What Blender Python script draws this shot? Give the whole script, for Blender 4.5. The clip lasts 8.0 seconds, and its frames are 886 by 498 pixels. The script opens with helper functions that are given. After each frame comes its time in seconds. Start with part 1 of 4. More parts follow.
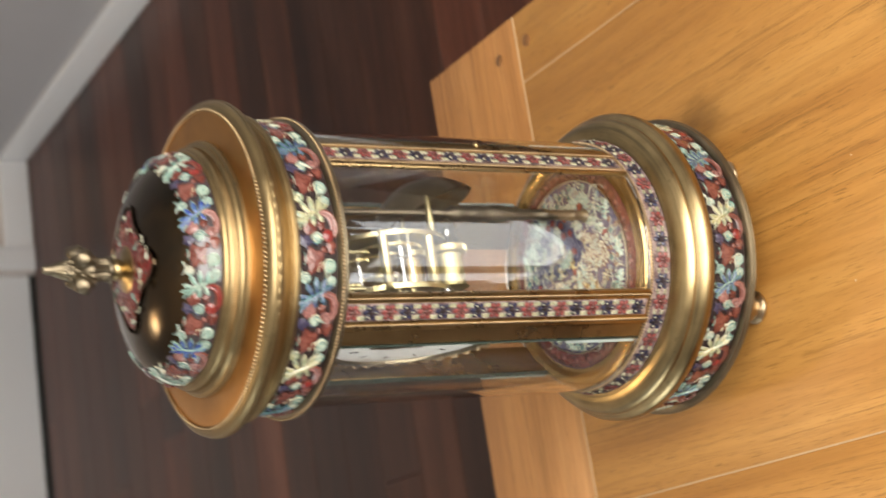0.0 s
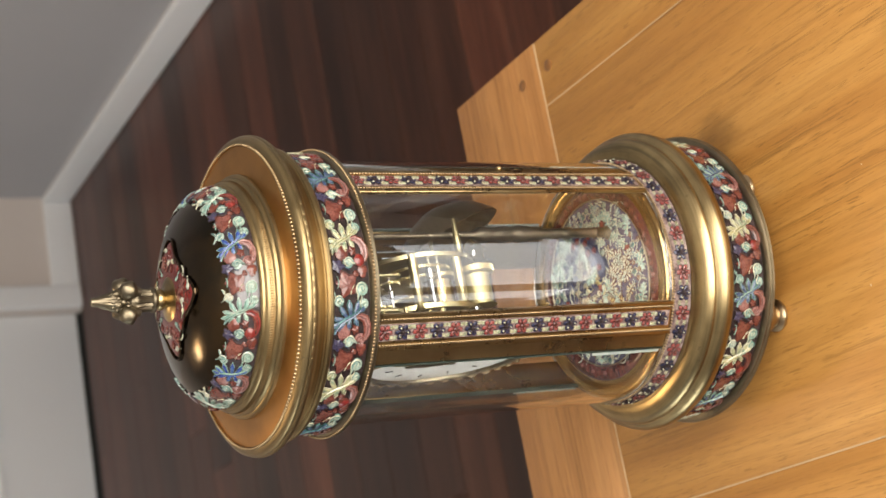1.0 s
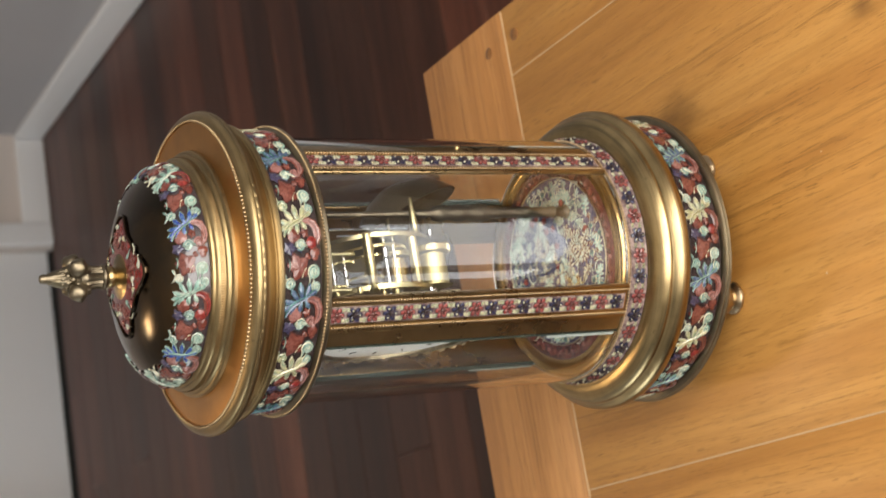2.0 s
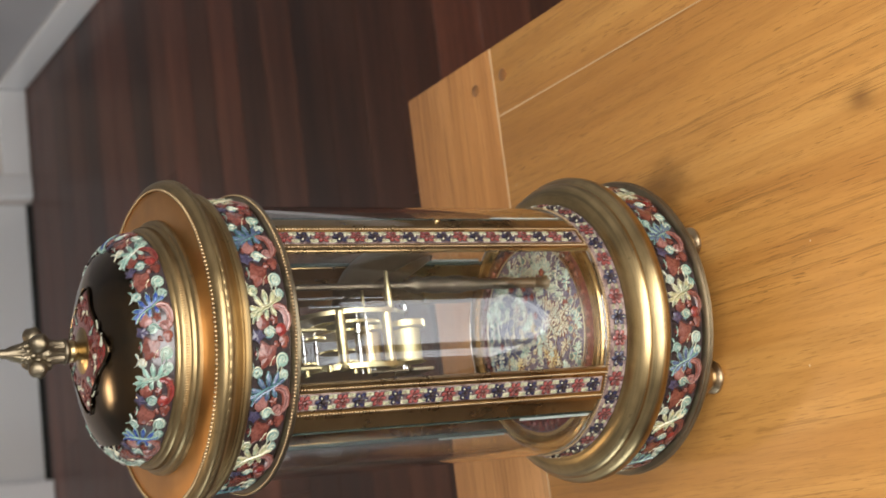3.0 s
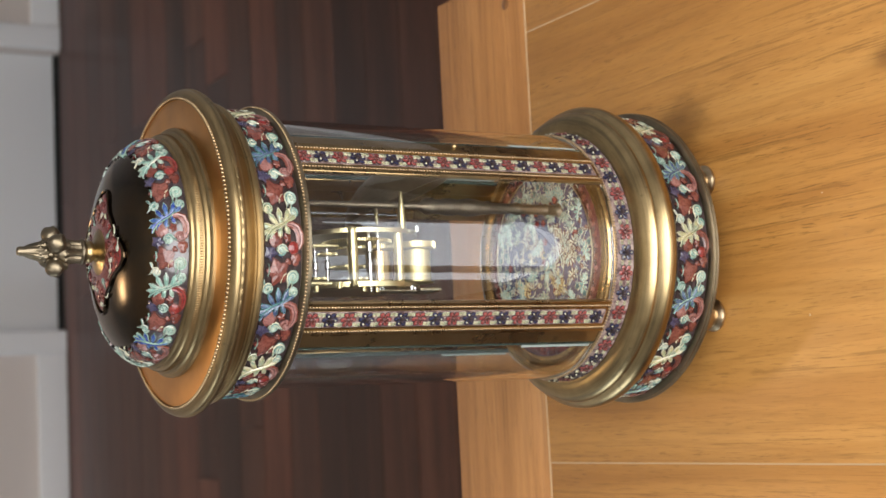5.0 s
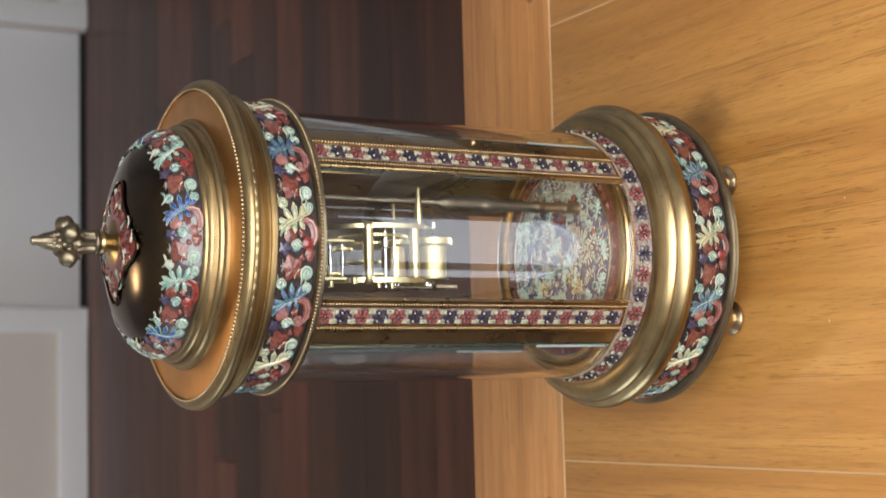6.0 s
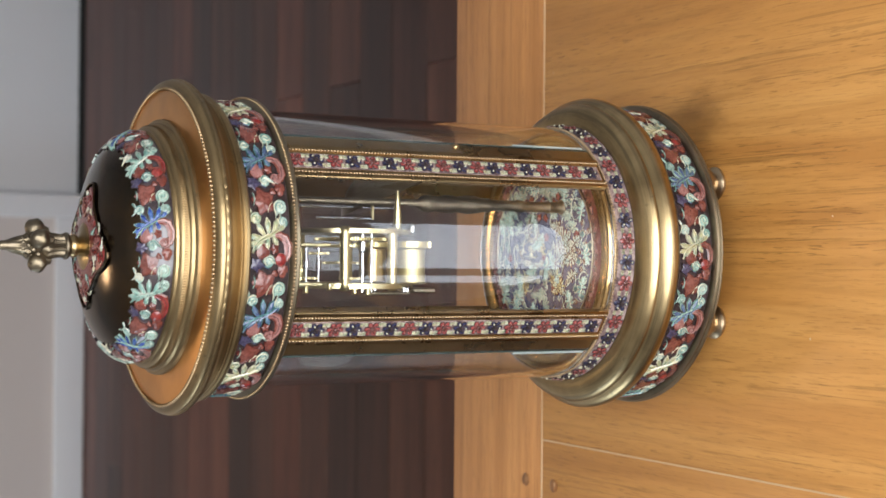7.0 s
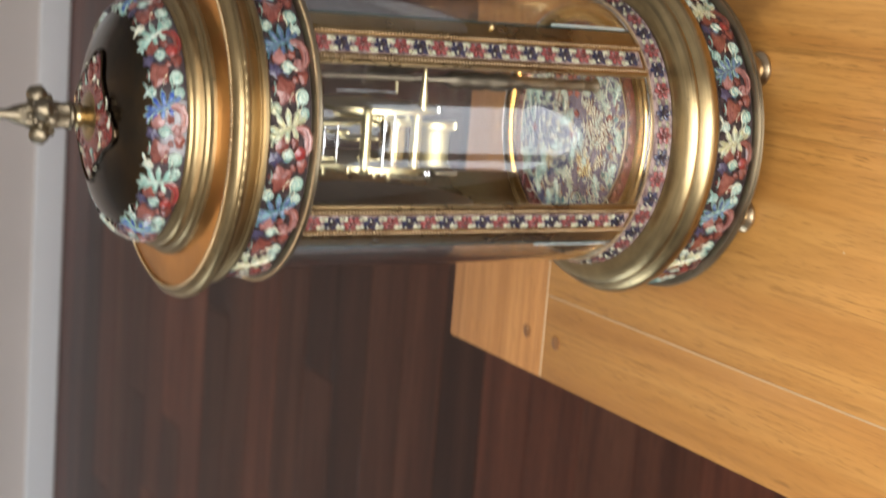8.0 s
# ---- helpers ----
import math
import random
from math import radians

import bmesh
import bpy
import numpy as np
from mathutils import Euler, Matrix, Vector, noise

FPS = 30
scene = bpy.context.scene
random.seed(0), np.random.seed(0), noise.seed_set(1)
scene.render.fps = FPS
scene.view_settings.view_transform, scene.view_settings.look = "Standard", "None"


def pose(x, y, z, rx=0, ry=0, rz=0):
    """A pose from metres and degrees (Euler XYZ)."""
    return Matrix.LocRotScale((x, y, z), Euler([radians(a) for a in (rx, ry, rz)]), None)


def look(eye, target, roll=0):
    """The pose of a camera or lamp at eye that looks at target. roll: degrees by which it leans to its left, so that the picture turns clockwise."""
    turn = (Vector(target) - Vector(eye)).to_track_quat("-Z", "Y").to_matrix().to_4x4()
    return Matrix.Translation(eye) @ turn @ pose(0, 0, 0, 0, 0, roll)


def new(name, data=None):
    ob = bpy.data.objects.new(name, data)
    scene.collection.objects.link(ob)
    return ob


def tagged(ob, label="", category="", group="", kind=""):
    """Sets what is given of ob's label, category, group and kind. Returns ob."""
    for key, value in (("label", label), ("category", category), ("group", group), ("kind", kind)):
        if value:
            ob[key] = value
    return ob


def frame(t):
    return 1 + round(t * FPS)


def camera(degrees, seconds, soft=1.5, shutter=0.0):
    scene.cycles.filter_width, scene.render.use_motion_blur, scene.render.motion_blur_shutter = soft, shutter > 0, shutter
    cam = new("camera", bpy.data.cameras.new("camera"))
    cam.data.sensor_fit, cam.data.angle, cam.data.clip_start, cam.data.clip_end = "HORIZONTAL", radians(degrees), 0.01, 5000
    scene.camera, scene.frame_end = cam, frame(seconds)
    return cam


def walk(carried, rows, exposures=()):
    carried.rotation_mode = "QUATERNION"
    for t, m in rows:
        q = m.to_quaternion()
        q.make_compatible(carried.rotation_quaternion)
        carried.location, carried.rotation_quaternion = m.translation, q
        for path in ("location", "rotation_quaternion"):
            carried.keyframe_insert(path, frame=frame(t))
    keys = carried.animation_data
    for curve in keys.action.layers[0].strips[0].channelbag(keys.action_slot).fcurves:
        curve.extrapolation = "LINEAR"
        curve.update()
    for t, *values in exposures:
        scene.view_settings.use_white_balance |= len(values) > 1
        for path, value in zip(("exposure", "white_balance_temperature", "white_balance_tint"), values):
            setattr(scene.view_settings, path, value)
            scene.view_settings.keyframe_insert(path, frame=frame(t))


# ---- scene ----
cam = camera(33.016, 8.0, soft=1.55, shutter=0.4)
cam.data.dof.use_dof, cam.data.dof.focus_distance, cam.data.dof.aperture_fstop = True, 0.80, 15.0
PATH = [
    (0.0, pose(-0.2082, -0.7043, 0.6228, 0.213, 59.057, -107.066)),
    (0.1, pose(-0.2160, -0.7173, 0.6300, -0.657, 59.834, -108.804)),
    (0.2, pose(-0.2162, -0.7211, 0.6348, 0.068, 60.004, -107.737)),
    (0.3, pose(-0.2181, -0.7222, 0.6377, 0.486, 60.085, -107.068)),
    (0.4, pose(-0.2219, -0.7274, 0.6358, -0.230, 60.433, -107.668)),
    (0.5, pose(-0.2245, -0.7289, 0.6327, -0.999, 60.145, -108.728)),
    (0.6, pose(-0.2253, -0.7302, 0.6333, -1.348, 59.968, -109.217)),
    (0.7, pose(-0.2248, -0.7319, 0.6334, -2.037, 60.039, -110.263)),
    (0.8, pose(-0.2225, -0.7341, 0.6351, -1.948, 60.196, -110.508)),
    (0.9, pose(-0.2247, -0.7364, 0.6337, -2.185, 60.482, -111.097)),
    (1.0, pose(-0.2210, -0.7363, 0.6334, -2.459, 60.641, -111.275)),
    (1.1, pose(-0.2211, -0.7386, 0.6322, -2.272, 60.858, -111.062)),
    (1.2, pose(-0.2209, -0.7383, 0.6312, -2.198, 60.719, -110.831)),
    (1.3, pose(-0.2204, -0.7419, 0.6291, -2.471, 60.845, -110.710)),
    (1.4, pose(-0.2209, -0.7423, 0.6286, -3.023, 60.637, -110.782)),
    (1.5, pose(-0.2217, -0.7432, 0.6263, -3.392, 60.285, -110.722)),
    (1.6, pose(-0.2220, -0.7421, 0.6237, -3.377, 60.029, -110.164)),
    (1.7, pose(-0.2196, -0.7435, 0.6239, -3.447, 59.970, -110.146)),
    (2.8, pose(-0.1307, -0.7462, 0.5987, -0.130, 59.355, -103.797)),
    (2.9, pose(-0.1276, -0.7454, 0.6004, -0.535, 59.269, -104.407)),
    (3.0, pose(-0.1214, -0.7460, 0.6025, -0.855, 59.287, -104.078)),
    (3.1, pose(-0.1169, -0.7467, 0.6019, -0.495, 59.569, -103.184)),
    (3.2, pose(-0.1127, -0.7493, 0.6030, -0.408, 59.830, -103.040)),
    (3.3, pose(-0.1072, -0.7477, 0.6030, -2.238, 60.209, -104.655)),
    (3.4, pose(-0.1059, -0.7478, 0.5992, -2.268, 60.092, -104.133)),
    (3.5, pose(-0.1030, -0.7468, 0.5965, -3.018, 59.939, -103.968)),
    (3.6, pose(-0.1026, -0.7457, 0.5957, -4.177, 59.343, -104.595)),
    (3.7, pose(-0.1038, -0.7474, 0.5966, -4.371, 59.370, -104.464)),
    (3.8, pose(-0.1044, -0.7501, 0.6002, -4.268, 59.205, -103.254)),
    (3.9, pose(-0.1061, -0.7537, 0.6014, -4.271, 59.222, -102.960)),
    (4.0, pose(-0.1060, -0.7548, 0.6047, -3.664, 59.403, -101.311)),
    (4.1, pose(-0.1042, -0.7578, 0.6061, -2.473, 59.486, -99.520)),
    (4.2, pose(-0.1024, -0.7576, 0.6090, -1.790, 59.350, -98.864)),
    (4.3, pose(-0.1006, -0.7594, 0.6095, -2.260, 59.286, -99.675)),
    (4.4, pose(-0.0954, -0.7612, 0.6088, -2.482, 59.430, -100.144)),
    (4.5, pose(-0.0932, -0.7638, 0.6088, -0.830, 59.712, -98.032)),
    (4.6, pose(-0.0928, -0.7631, 0.6096, 0.667, 59.702, -96.390)),
    (4.7, pose(-0.0936, -0.7644, 0.6084, 0.775, 59.792, -96.276)),
    (5.8, pose(-0.0913, -0.7599, 0.6021, 3.620, 60.762, -93.364)),
    (5.9, pose(-0.0879, -0.7614, 0.5997, 2.905, 60.930, -93.664)),
    (6.0, pose(-0.0851, -0.7604, 0.5988, 3.015, 60.870, -93.070)),
    (6.1, pose(-0.0794, -0.7613, 0.5984, 3.017, 60.892, -92.053)),
    (6.2, pose(-0.0719, -0.7631, 0.5964, 3.096, 60.970, -91.025)),
    (6.3, pose(-0.0668, -0.7639, 0.5950, 1.938, 61.079, -91.701)),
    (6.4, pose(-0.0603, -0.7642, 0.5944, 2.796, 61.045, -90.500)),
    (6.5, pose(-0.0526, -0.7660, 0.5935, 2.936, 61.140, -90.023)),
    (6.6, pose(-0.0404, -0.7666, 0.5926, 3.899, 60.915, -88.307)),
    (6.7, pose(-0.0347, -0.7667, 0.5917, 4.254, 60.888, -87.703)),
    (6.8, pose(-0.0250, -0.7652, 0.5875, 3.383, 61.073, -88.122)),
    (6.9, pose(-0.0181, -0.7611, 0.5864, 2.049, 60.830, -88.978)),
    (7.0, pose(-0.0099, -0.7588, 0.5810, 1.485, 60.953, -89.136)),
    (7.1, pose(-0.0032, -0.7519, 0.5797, 0.680, 60.733, -89.688)),
    (7.2, pose(0.0042, -0.7431, 0.5766, -0.228, 60.186, -90.486)),
    (7.3, pose(0.0101, -0.7369, 0.5748, -0.695, 60.149, -90.753)),
    (7.4, pose(0.0170, -0.7278, 0.5727, -0.541, 60.271, -90.468)),
    (7.5, pose(0.0248, -0.7198, 0.5738, 0.013, 60.213, -89.453)),
    (7.6, pose(0.0359, -0.7140, 0.5727, 0.534, 60.839, -87.682)),
    (7.7, pose(0.0450, -0.7076, 0.5742, 0.464, 60.824, -85.667)),
    (7.8, pose(0.0536, -0.7068, 0.5747, 0.015, 60.870, -83.457)),
    (7.9, pose(0.0648, -0.7038, 0.5755, -2.065, 60.650, -83.062)),
    (8.0, pose(0.0772, -0.7034, 0.5792, -2.106, 60.234, -80.716)),
]
walk(cam, PATH, exposures=[(0.0, 0.37, 7000, 10), (1.0, 0.31, 7050, 10), (1.6, 0.16, 7000, 10), (3.0, 0.15, 6700, 10), (4.5, 0.12, 6500, 10), (6.0, 0.12, 6400, 10), (6.5, 0.15, 6300, 10), (7.0, 0.19, 6150, 10), (7.5, 0.25, 6250, 10), (8.0, 0.25, 6450, 10)])

# ---- light: daylight from a window behind the camera, a warm ceiling lamp, added fill from the west ----
SUN_UP, SUN_TURN = radians(38), radians(150)
world = bpy.data.worlds.new("sky")
scene.world = world
world.use_nodes = True
wn = world.node_tree
sky = wn.nodes.new("ShaderNodeTexSky")
sky.sky_type = "NISHITA"
sky.sun_disc = False
sky.sun_elevation, sky.sun_rotation = SUN_UP, SUN_TURN
wn.links.new(sky.outputs[0], wn.nodes["Background"].inputs[0])
wn.nodes["Background"].inputs[1].default_value = 0.12

FLOOR_Z, CEIL_Z = -0.5, 1.9
ROOM = (-4.2, 1.245, -0.94, 3.13)          # west, east, south, north faces
WIN = (-0.54, 0.42, -0.506, 1.56)          # glazed door in the south wall: x0, x1, z0, z1

S_LAMP = ROOM[2] - 0.03


def area_lamp(name, m, sx, sy, watts, colour):
    d = bpy.data.lights.new(name, "AREA")
    d.shape, d.size, d.size_y, d.energy, d.color = "RECTANGLE", sx, sy, watts, colour
    ob = new(name, d)
    ob.matrix_world = m
    return ob


MASK_BAR = (-0.22, -0.02)                     # unseen bar added to cut the window's reflection in the clock glass: z0, z1
# The unseen low lamp is added for the pale haze reflected in the clock glass.
for name, z0, z1, watts in (("window_light", MASK_BAR[1], WIN[3], 35), ("low_pane_light", WIN[2] + 0.015, MASK_BAR[0], 2.1)):
    mid = ((WIN[0] + WIN[1]) / 2, S_LAMP, (z0 + z1) / 2)
    area_lamp(name, look(mid, (mid[0], 0, mid[2])), WIN[1] - WIN[0], z1 - z0, watts, (0.99, 0.96, 0.93) if watts > 9 else (0.88, 0.93, 1.0))
# Unseen west lamp added to brighten the walls, door and floor.
area_lamp("added_fill_light", look((-4.26, 1.5, 0.9), (0, 1.5, 0.9)), 1.8, 1.5, 41, (0.80, 0.91, 1.0))
area_lamp("ceiling_lamp_light", look((-0.22, 1.65, 1.83), (-0.22, 1.65, 0)), 0.24, 0.24, 4.5, (1.0, 0.72, 0.45))


# ---- materials ----
def node_mat(name):
    m = bpy.data.materials.new(name)
    m.use_nodes = True
    nt = m.node_tree
    return m, nt, nt.nodes["Principled BSDF"]


def coords(nt, scale=(1, 1, 1), space="Object"):
    tc = nt.nodes.new("ShaderNodeTexCoord")
    mp = nt.nodes.new("ShaderNodeMapping")
    mp.inputs["Scale"].default_value = scale
    nt.links.new(tc.outputs[space], mp.inputs[0])
    return mp.outputs[0]


def noise_tex(nt, vec, scale, detail=4, rough=0.55, distortion=0.0):
    n = nt.nodes.new("ShaderNodeTexNoise")
    n.inputs["Scale"].default_value = scale
    n.inputs["Detail"].default_value = detail
    n.inputs["Roughness"].default_value = rough
    n.inputs["Distortion"].default_value = distortion
    nt.links.new(vec, n.inputs["Vector"])
    return n.outputs["Fac"]


def ramp(nt, fac, stops):
    r = nt.nodes.new("ShaderNodeValToRGB")
    e = r.color_ramp.elements
    while len(e) < len(stops):
        e.new(0.5)
    for el, (p, c) in zip(e, stops):
        el.position, el.color = p, (*c, 1)
    nt.links.new(fac, r.inputs[0])
    return r.outputs[0]


def mixed(nt, a, b, fac, kind="MIX"):
    n = nt.nodes.new("ShaderNodeMix")
    n.data_type, n.blend_type = "RGBA", kind
    for sock, v in ((n.inputs[6], a), (n.inputs[7], b), (n.inputs[0], fac)):
        if isinstance(v, (int, float)):
            sock.default_value = v
        elif isinstance(v, tuple):
            sock.default_value = (*v, 1)
        else:
            nt.links.new(v, sock)
    return n.outputs[2]


def span(nt, fac, lo, hi):
    n = nt.nodes.new("ShaderNodeMapRange")
    n.inputs["To Min"].default_value, n.inputs["To Max"].default_value = lo, hi
    nt.links.new(fac, n.inputs[0])
    return n.outputs[0]


def bump(nt, b, fac, dist, strength=0.5):
    n = nt.nodes.new("ShaderNodeBump")
    n.inputs["Distance"].default_value, n.inputs["Strength"].default_value = dist, strength
    nt.links.new(fac, n.inputs["Height"])
    nt.links.new(n.outputs[0], b.inputs["Normal"])


def metal(name, light, dark, rough=(0.2, 0.42), patina=(0.12, 0.1, 0.06), patina_at=0.62, streak=0.0):
    m, nt, b = node_mat(name)
    v = coords(nt)
    big, fine = noise_tex(nt, v, 38, 5, 0.6), noise_tex(nt, v, 420, 3)
    tone = mixed(nt, dark, light, ramp(nt, big, [(0.3, (0, 0, 0)), (0.62, (1, 1, 1))]))
    spots = ramp(nt, noise_tex(nt, v, 90, 6, 0.7), [(patina_at, (0, 0, 0)), (patina_at + 0.13, (1, 1, 1))])
    tone = mixed(nt, tone, patina, spots)
    if streak:
        # tarnish left in rings by turning and wiping
        rings = noise_tex(nt, coords(nt, (14, 14, 620)), 1.0, 4, 0.6)
        tone = mixed(nt, tone, patina, ramp(nt, rings, [(0.45, (0, 0, 0)), (0.66, (streak, streak, streak))]))
    nt.links.new(tone, b.inputs["Base Color"])
    b.inputs["Metallic"].default_value = 1
    nt.links.new(span(nt, big, *rough), b.inputs["Roughness"])
    bump(nt, b, fine, 0.0002, 0.12)
    return m


BRASS = metal("aged_brass", (0.47, 0.35, 0.175), (0.31, 0.225, 0.11), (0.24, 0.36), streak=0.6)
LIDB = metal("brown_lid_brass", (0.37, 0.27, 0.135), (0.25, 0.18, 0.088), (0.30, 0.44), streak=0.5)
POSTB = metal("brown_post_brass", (0.36, 0.25, 0.12), (0.24, 0.165, 0.08), (0.22, 0.34))
DISH = metal("brown_gilt", (0.54, 0.37, 0.16), (0.40, 0.26, 0.10), (0.18, 0.28), (0.2, 0.12, 0.05), 0.7)
GILT = metal("orange_gilt", (0.56, 0.285, 0.088), (0.43, 0.215, 0.062), (0.26, 0.38), (0.3, 0.16, 0.05), 0.7)
TARNISH = metal("tarnished_brass", (0.30, 0.25, 0.17), (0.20, 0.17, 0.12), (0.28, 0.45), streak=0.5)
POLISHED = metal("polished_brass", (0.54, 0.47, 0.28), (0.38, 0.32, 0.16), (0.25, 0.40), (0.42, 0.32, 0.13), 0.66)
BEADED = metal("worn_bead_brass", (0.40, 0.29, 0.165), (0.27, 0.19, 0.105), (0.3, 0.45))
BELLM = metal("dark_bell_brass", (0.20, 0.155, 0.10), (0.12, 0.095, 0.06), (0.25, 0.4))
COLUMN = metal("dull_column_brass", (0.15, 0.125, 0.092), (0.085, 0.072, 0.052), (0.4, 0.55))
FOOTB = metal("bright_foot_brass", (0.46, 0.36, 0.23), (0.32, 0.24, 0.15), (0.22, 0.36))
SATIN = metal("satin_barrel_brass", (0.44, 0.38, 0.21), (0.34, 0.29, 0.15), (0.42, 0.56))
STEEL = metal("steel", (0.62, 0.63, 0.66), (0.48, 0.49, 0.52), (0.12, 0.25), (0.4, 0.4, 0.4), 0.8)
BRONZE = metal("dark_bronze", (0.074, 0.048, 0.026), (0.036, 0.033, 0.026), (0.13, 0.20), (0.05, 0.05, 0.05), 0.7)
FINIAL = metal("antique_finial_brass", (0.20, 0.165, 0.112), (0.085, 0.070, 0.050), (0.34, 0.5), (0.16, 0.13, 0.08), 0.55)


def enamel(name, a, b_col, rough=0.26, coat=0.5):
    m, nt, b = node_mat(name)
    v = coords(nt)
    n = noise_tex(nt, v, 230, 3, 0.55, 0.6)
    col = mixed(nt, a, b_col, ramp(nt, n, [(0.40, (0, 0, 0)), (0.60, (1, 1, 1))]))
    col = mixed(nt, col, tuple(0.48 * c for c in a), ramp(nt, noise_tex(nt, v, 900, 3, 0.7, 0.8), [(0.50, (0, 0, 0)), (0.64, (0.85, 0.85, 0.85))]))
    oi = nt.nodes.new("ShaderNodeObjectInfo")
    col = mixed(nt, col, tuple(0.6 * c for c in a), span(nt, oi.outputs["Random"], 0.0, 0.35))
    nt.links.new(col, b.inputs["Base Color"])
    b.inputs["Roughness"].default_value = rough
    b.inputs["Coat Weight"].default_value = coat
    b.inputs["Specular IOR Level"].default_value = 0.32 if coat else 0.12
    b.inputs["Coat Roughness"].default_value = 0.08
    bump(nt, b, noise_tex(nt, v, 900, 2), 0.0004, 0.25)
    return m


E_CREAM = enamel("cream_enamel", (0.370, 0.340, 0.180), (0.120, 0.205, 0.150))
E_AQUA = enamel("aqua_enamel", (0.105, 0.205, 0.180), (0.330, 0.400, 0.330))
E_TEAL = enamel("teal_enamel", (0.040, 0.100, 0.115), (0.120, 0.250, 0.235))
E_BLUE = enamel("blue_enamel", (0.018, 0.036, 0.190), (0.065, 0.130, 0.275))
E_STEEL = enamel("slate_blue_enamel", (0.045, 0.068, 0.130), (0.105, 0.160, 0.215))
E_RED = enamel("brick_enamel", (0.098, 0.025, 0.018), (0.160, 0.048, 0.034))
E_BRIGHT = enamel("bright_red_enamel", (0.150, 0.015, 0.014), (0.215, 0.040, 0.032))
E_PINK = enamel("pink_enamel", (0.200, 0.085, 0.075), (0.275, 0.142, 0.125))
E_WHITE = enamel("white_enamel", (0.414, 0.429, 0.363), (0.178, 0.296, 0.252))
E_VIOLET = enamel("violet_enamel", (0.030, 0.025, 0.052), (0.060, 0.052, 0.090))
E_PURPLE = enamel("navy_flower_enamel", (0.014, 0.015, 0.036), (0.042, 0.044, 0.090))
E_GROUND = enamel("dark_enamel_ground", (0.018, 0.012, 0.011), (0.045, 0.030, 0.030), 0.5, 0.0)
E_GLAZE = enamel("glazed_dark_enamel", (0.022, 0.015, 0.016), (0.048, 0.034, 0.036), 0.3, 1.0)
E_MAROON = enamel("maroon_enamel_ground", (0.100, 0.020, 0.018), (0.050, 0.014, 0.016), 0.2)
E_CAP = enamel("cap_red_enamel", (0.167, 0.021, 0.018), (0.091, 0.015, 0.017), 0.2)
E_ROSE = enamel("rose_red_enamel", (0.185, 0.030, 0.028), (0.275, 0.085, 0.075))
E_MILK = enamel("milky_cream_enamel", (0.60, 0.56, 0.42), (0.38, 0.48, 0.41))
E_MINT = enamel("mint_enamel", (0.16, 0.34, 0.31), (0.44, 0.57, 0.49))
E_PLATE = enamel("violet_blue_enamel", (0.060, 0.062, 0.115), (0.13, 0.13, 0.19))
E_LACE = enamel("lacy_pink_enamel", (0.270, 0.205, 0.185), (0.075, 0.045, 0.048), 0.25)
E_PALE = enamel("pale_cream_enamel", (0.530, 0.490, 0.345), (0.430, 0.445, 0.330))
E_ICE = enamel("ice_blue_enamel", (0.266, 0.363, 0.296), (0.104, 0.215, 0.178))
E_RUST = enamel("rust_red_enamel", (0.112, 0.031, 0.022), (0.170, 0.060, 0.045))
E_EDGE = enamel("brown_edge_enamel", (0.100, 0.026, 0.020), (0.060, 0.020, 0.016))
E_YELLOW = enamel("yellow_enamel", (0.620, 0.500, 0.200), (0.660, 0.600, 0.380))
RIM = metal("pale_gilt_wire", (0.44, 0.40, 0.29), (0.28, 0.24, 0.16), (0.32, 0.45), (0.15, 0.12, 0.08), 0.58)


def paint(name, col, rough=0.6, grain=160, bump_mm=0.25, spot=0.05):
    m, nt, b = node_mat(name)
    v = coords(nt)
    broad = noise_tex(nt, v, 2.2, 4)
    nt.links.new(mixed(nt, col, tuple(c * (1 - 2 * spot) for c in col), broad), b.inputs["Base Color"])
    b.inputs["Roughness"].default_value = rough
    bump(nt, b, noise_tex(nt, v, grain, 3), bump_mm / 1000, 0.3)
    return m


def wood(name, stops, stretch, scale, rough=(0.28, 0.45), vary=0.35, coat=0.25, bump_mm=0.15, knots=(), streak=0.55, gloss=0.5, fleck=0.0, pore=0.45, dash=None):
    m, nt, b = node_mat(name)
    plain = coords(nt)
    v = coords(nt, stretch)
    oi = nt.nodes.new("ShaderNodeObjectInfo")
    off = nt.nodes.new("ShaderNodeVectorMath")
    off.operation = "SCALE"
    off.inputs[0].default_value = (17.0, 9.0, 5.0)
    nt.links.new(oi.outputs["Random"], off.inputs["Scale"])
    add = nt.nodes.new("ShaderNodeVectorMath")
    nt.links.new(v, add.inputs[0])
    nt.links.new(off.outputs[0], add.inputs[1])
    v = add.outputs[0]
    broad = noise_tex(nt, v, scale, 4, 0.55, 0.8)
    grain = noise_tex(nt, v, scale * 6, 6, 0.7, 0.5)
    pores = noise_tex(nt, v, scale * 30, 3, 0.65)
    col = ramp(nt, broad, stops)
    col = mixed(nt, col, tuple(0.7 * c for c in stops[0][1]), ramp(nt, grain, [(0.47, (0, 0, 0)), (0.68, (streak, streak, streak))]))
    col = mixed(nt, col, tuple(0.4 * c for c in stops[0][1]), ramp(nt, pores, [(0.55, (0, 0, 0)), (0.66, (pore, pore, pore))]))
    if fleck:
        long_marks = noise_tex(nt, v, scale * 2.6, 2, 0.5, 1.2)
        col = mixed(nt, col, tuple(0.45 * c for c in stops[0][1]), ramp(nt, long_marks, [(0.60, (0, 0, 0)), (0.70, (fleck, fleck, fleck))]))
    if dash:
        # short dark pore strokes, in patches, and slow wavy figure
        strokes = noise_tex(nt, coords(nt, dash), 1.0, 2, 0.5, 0.15)
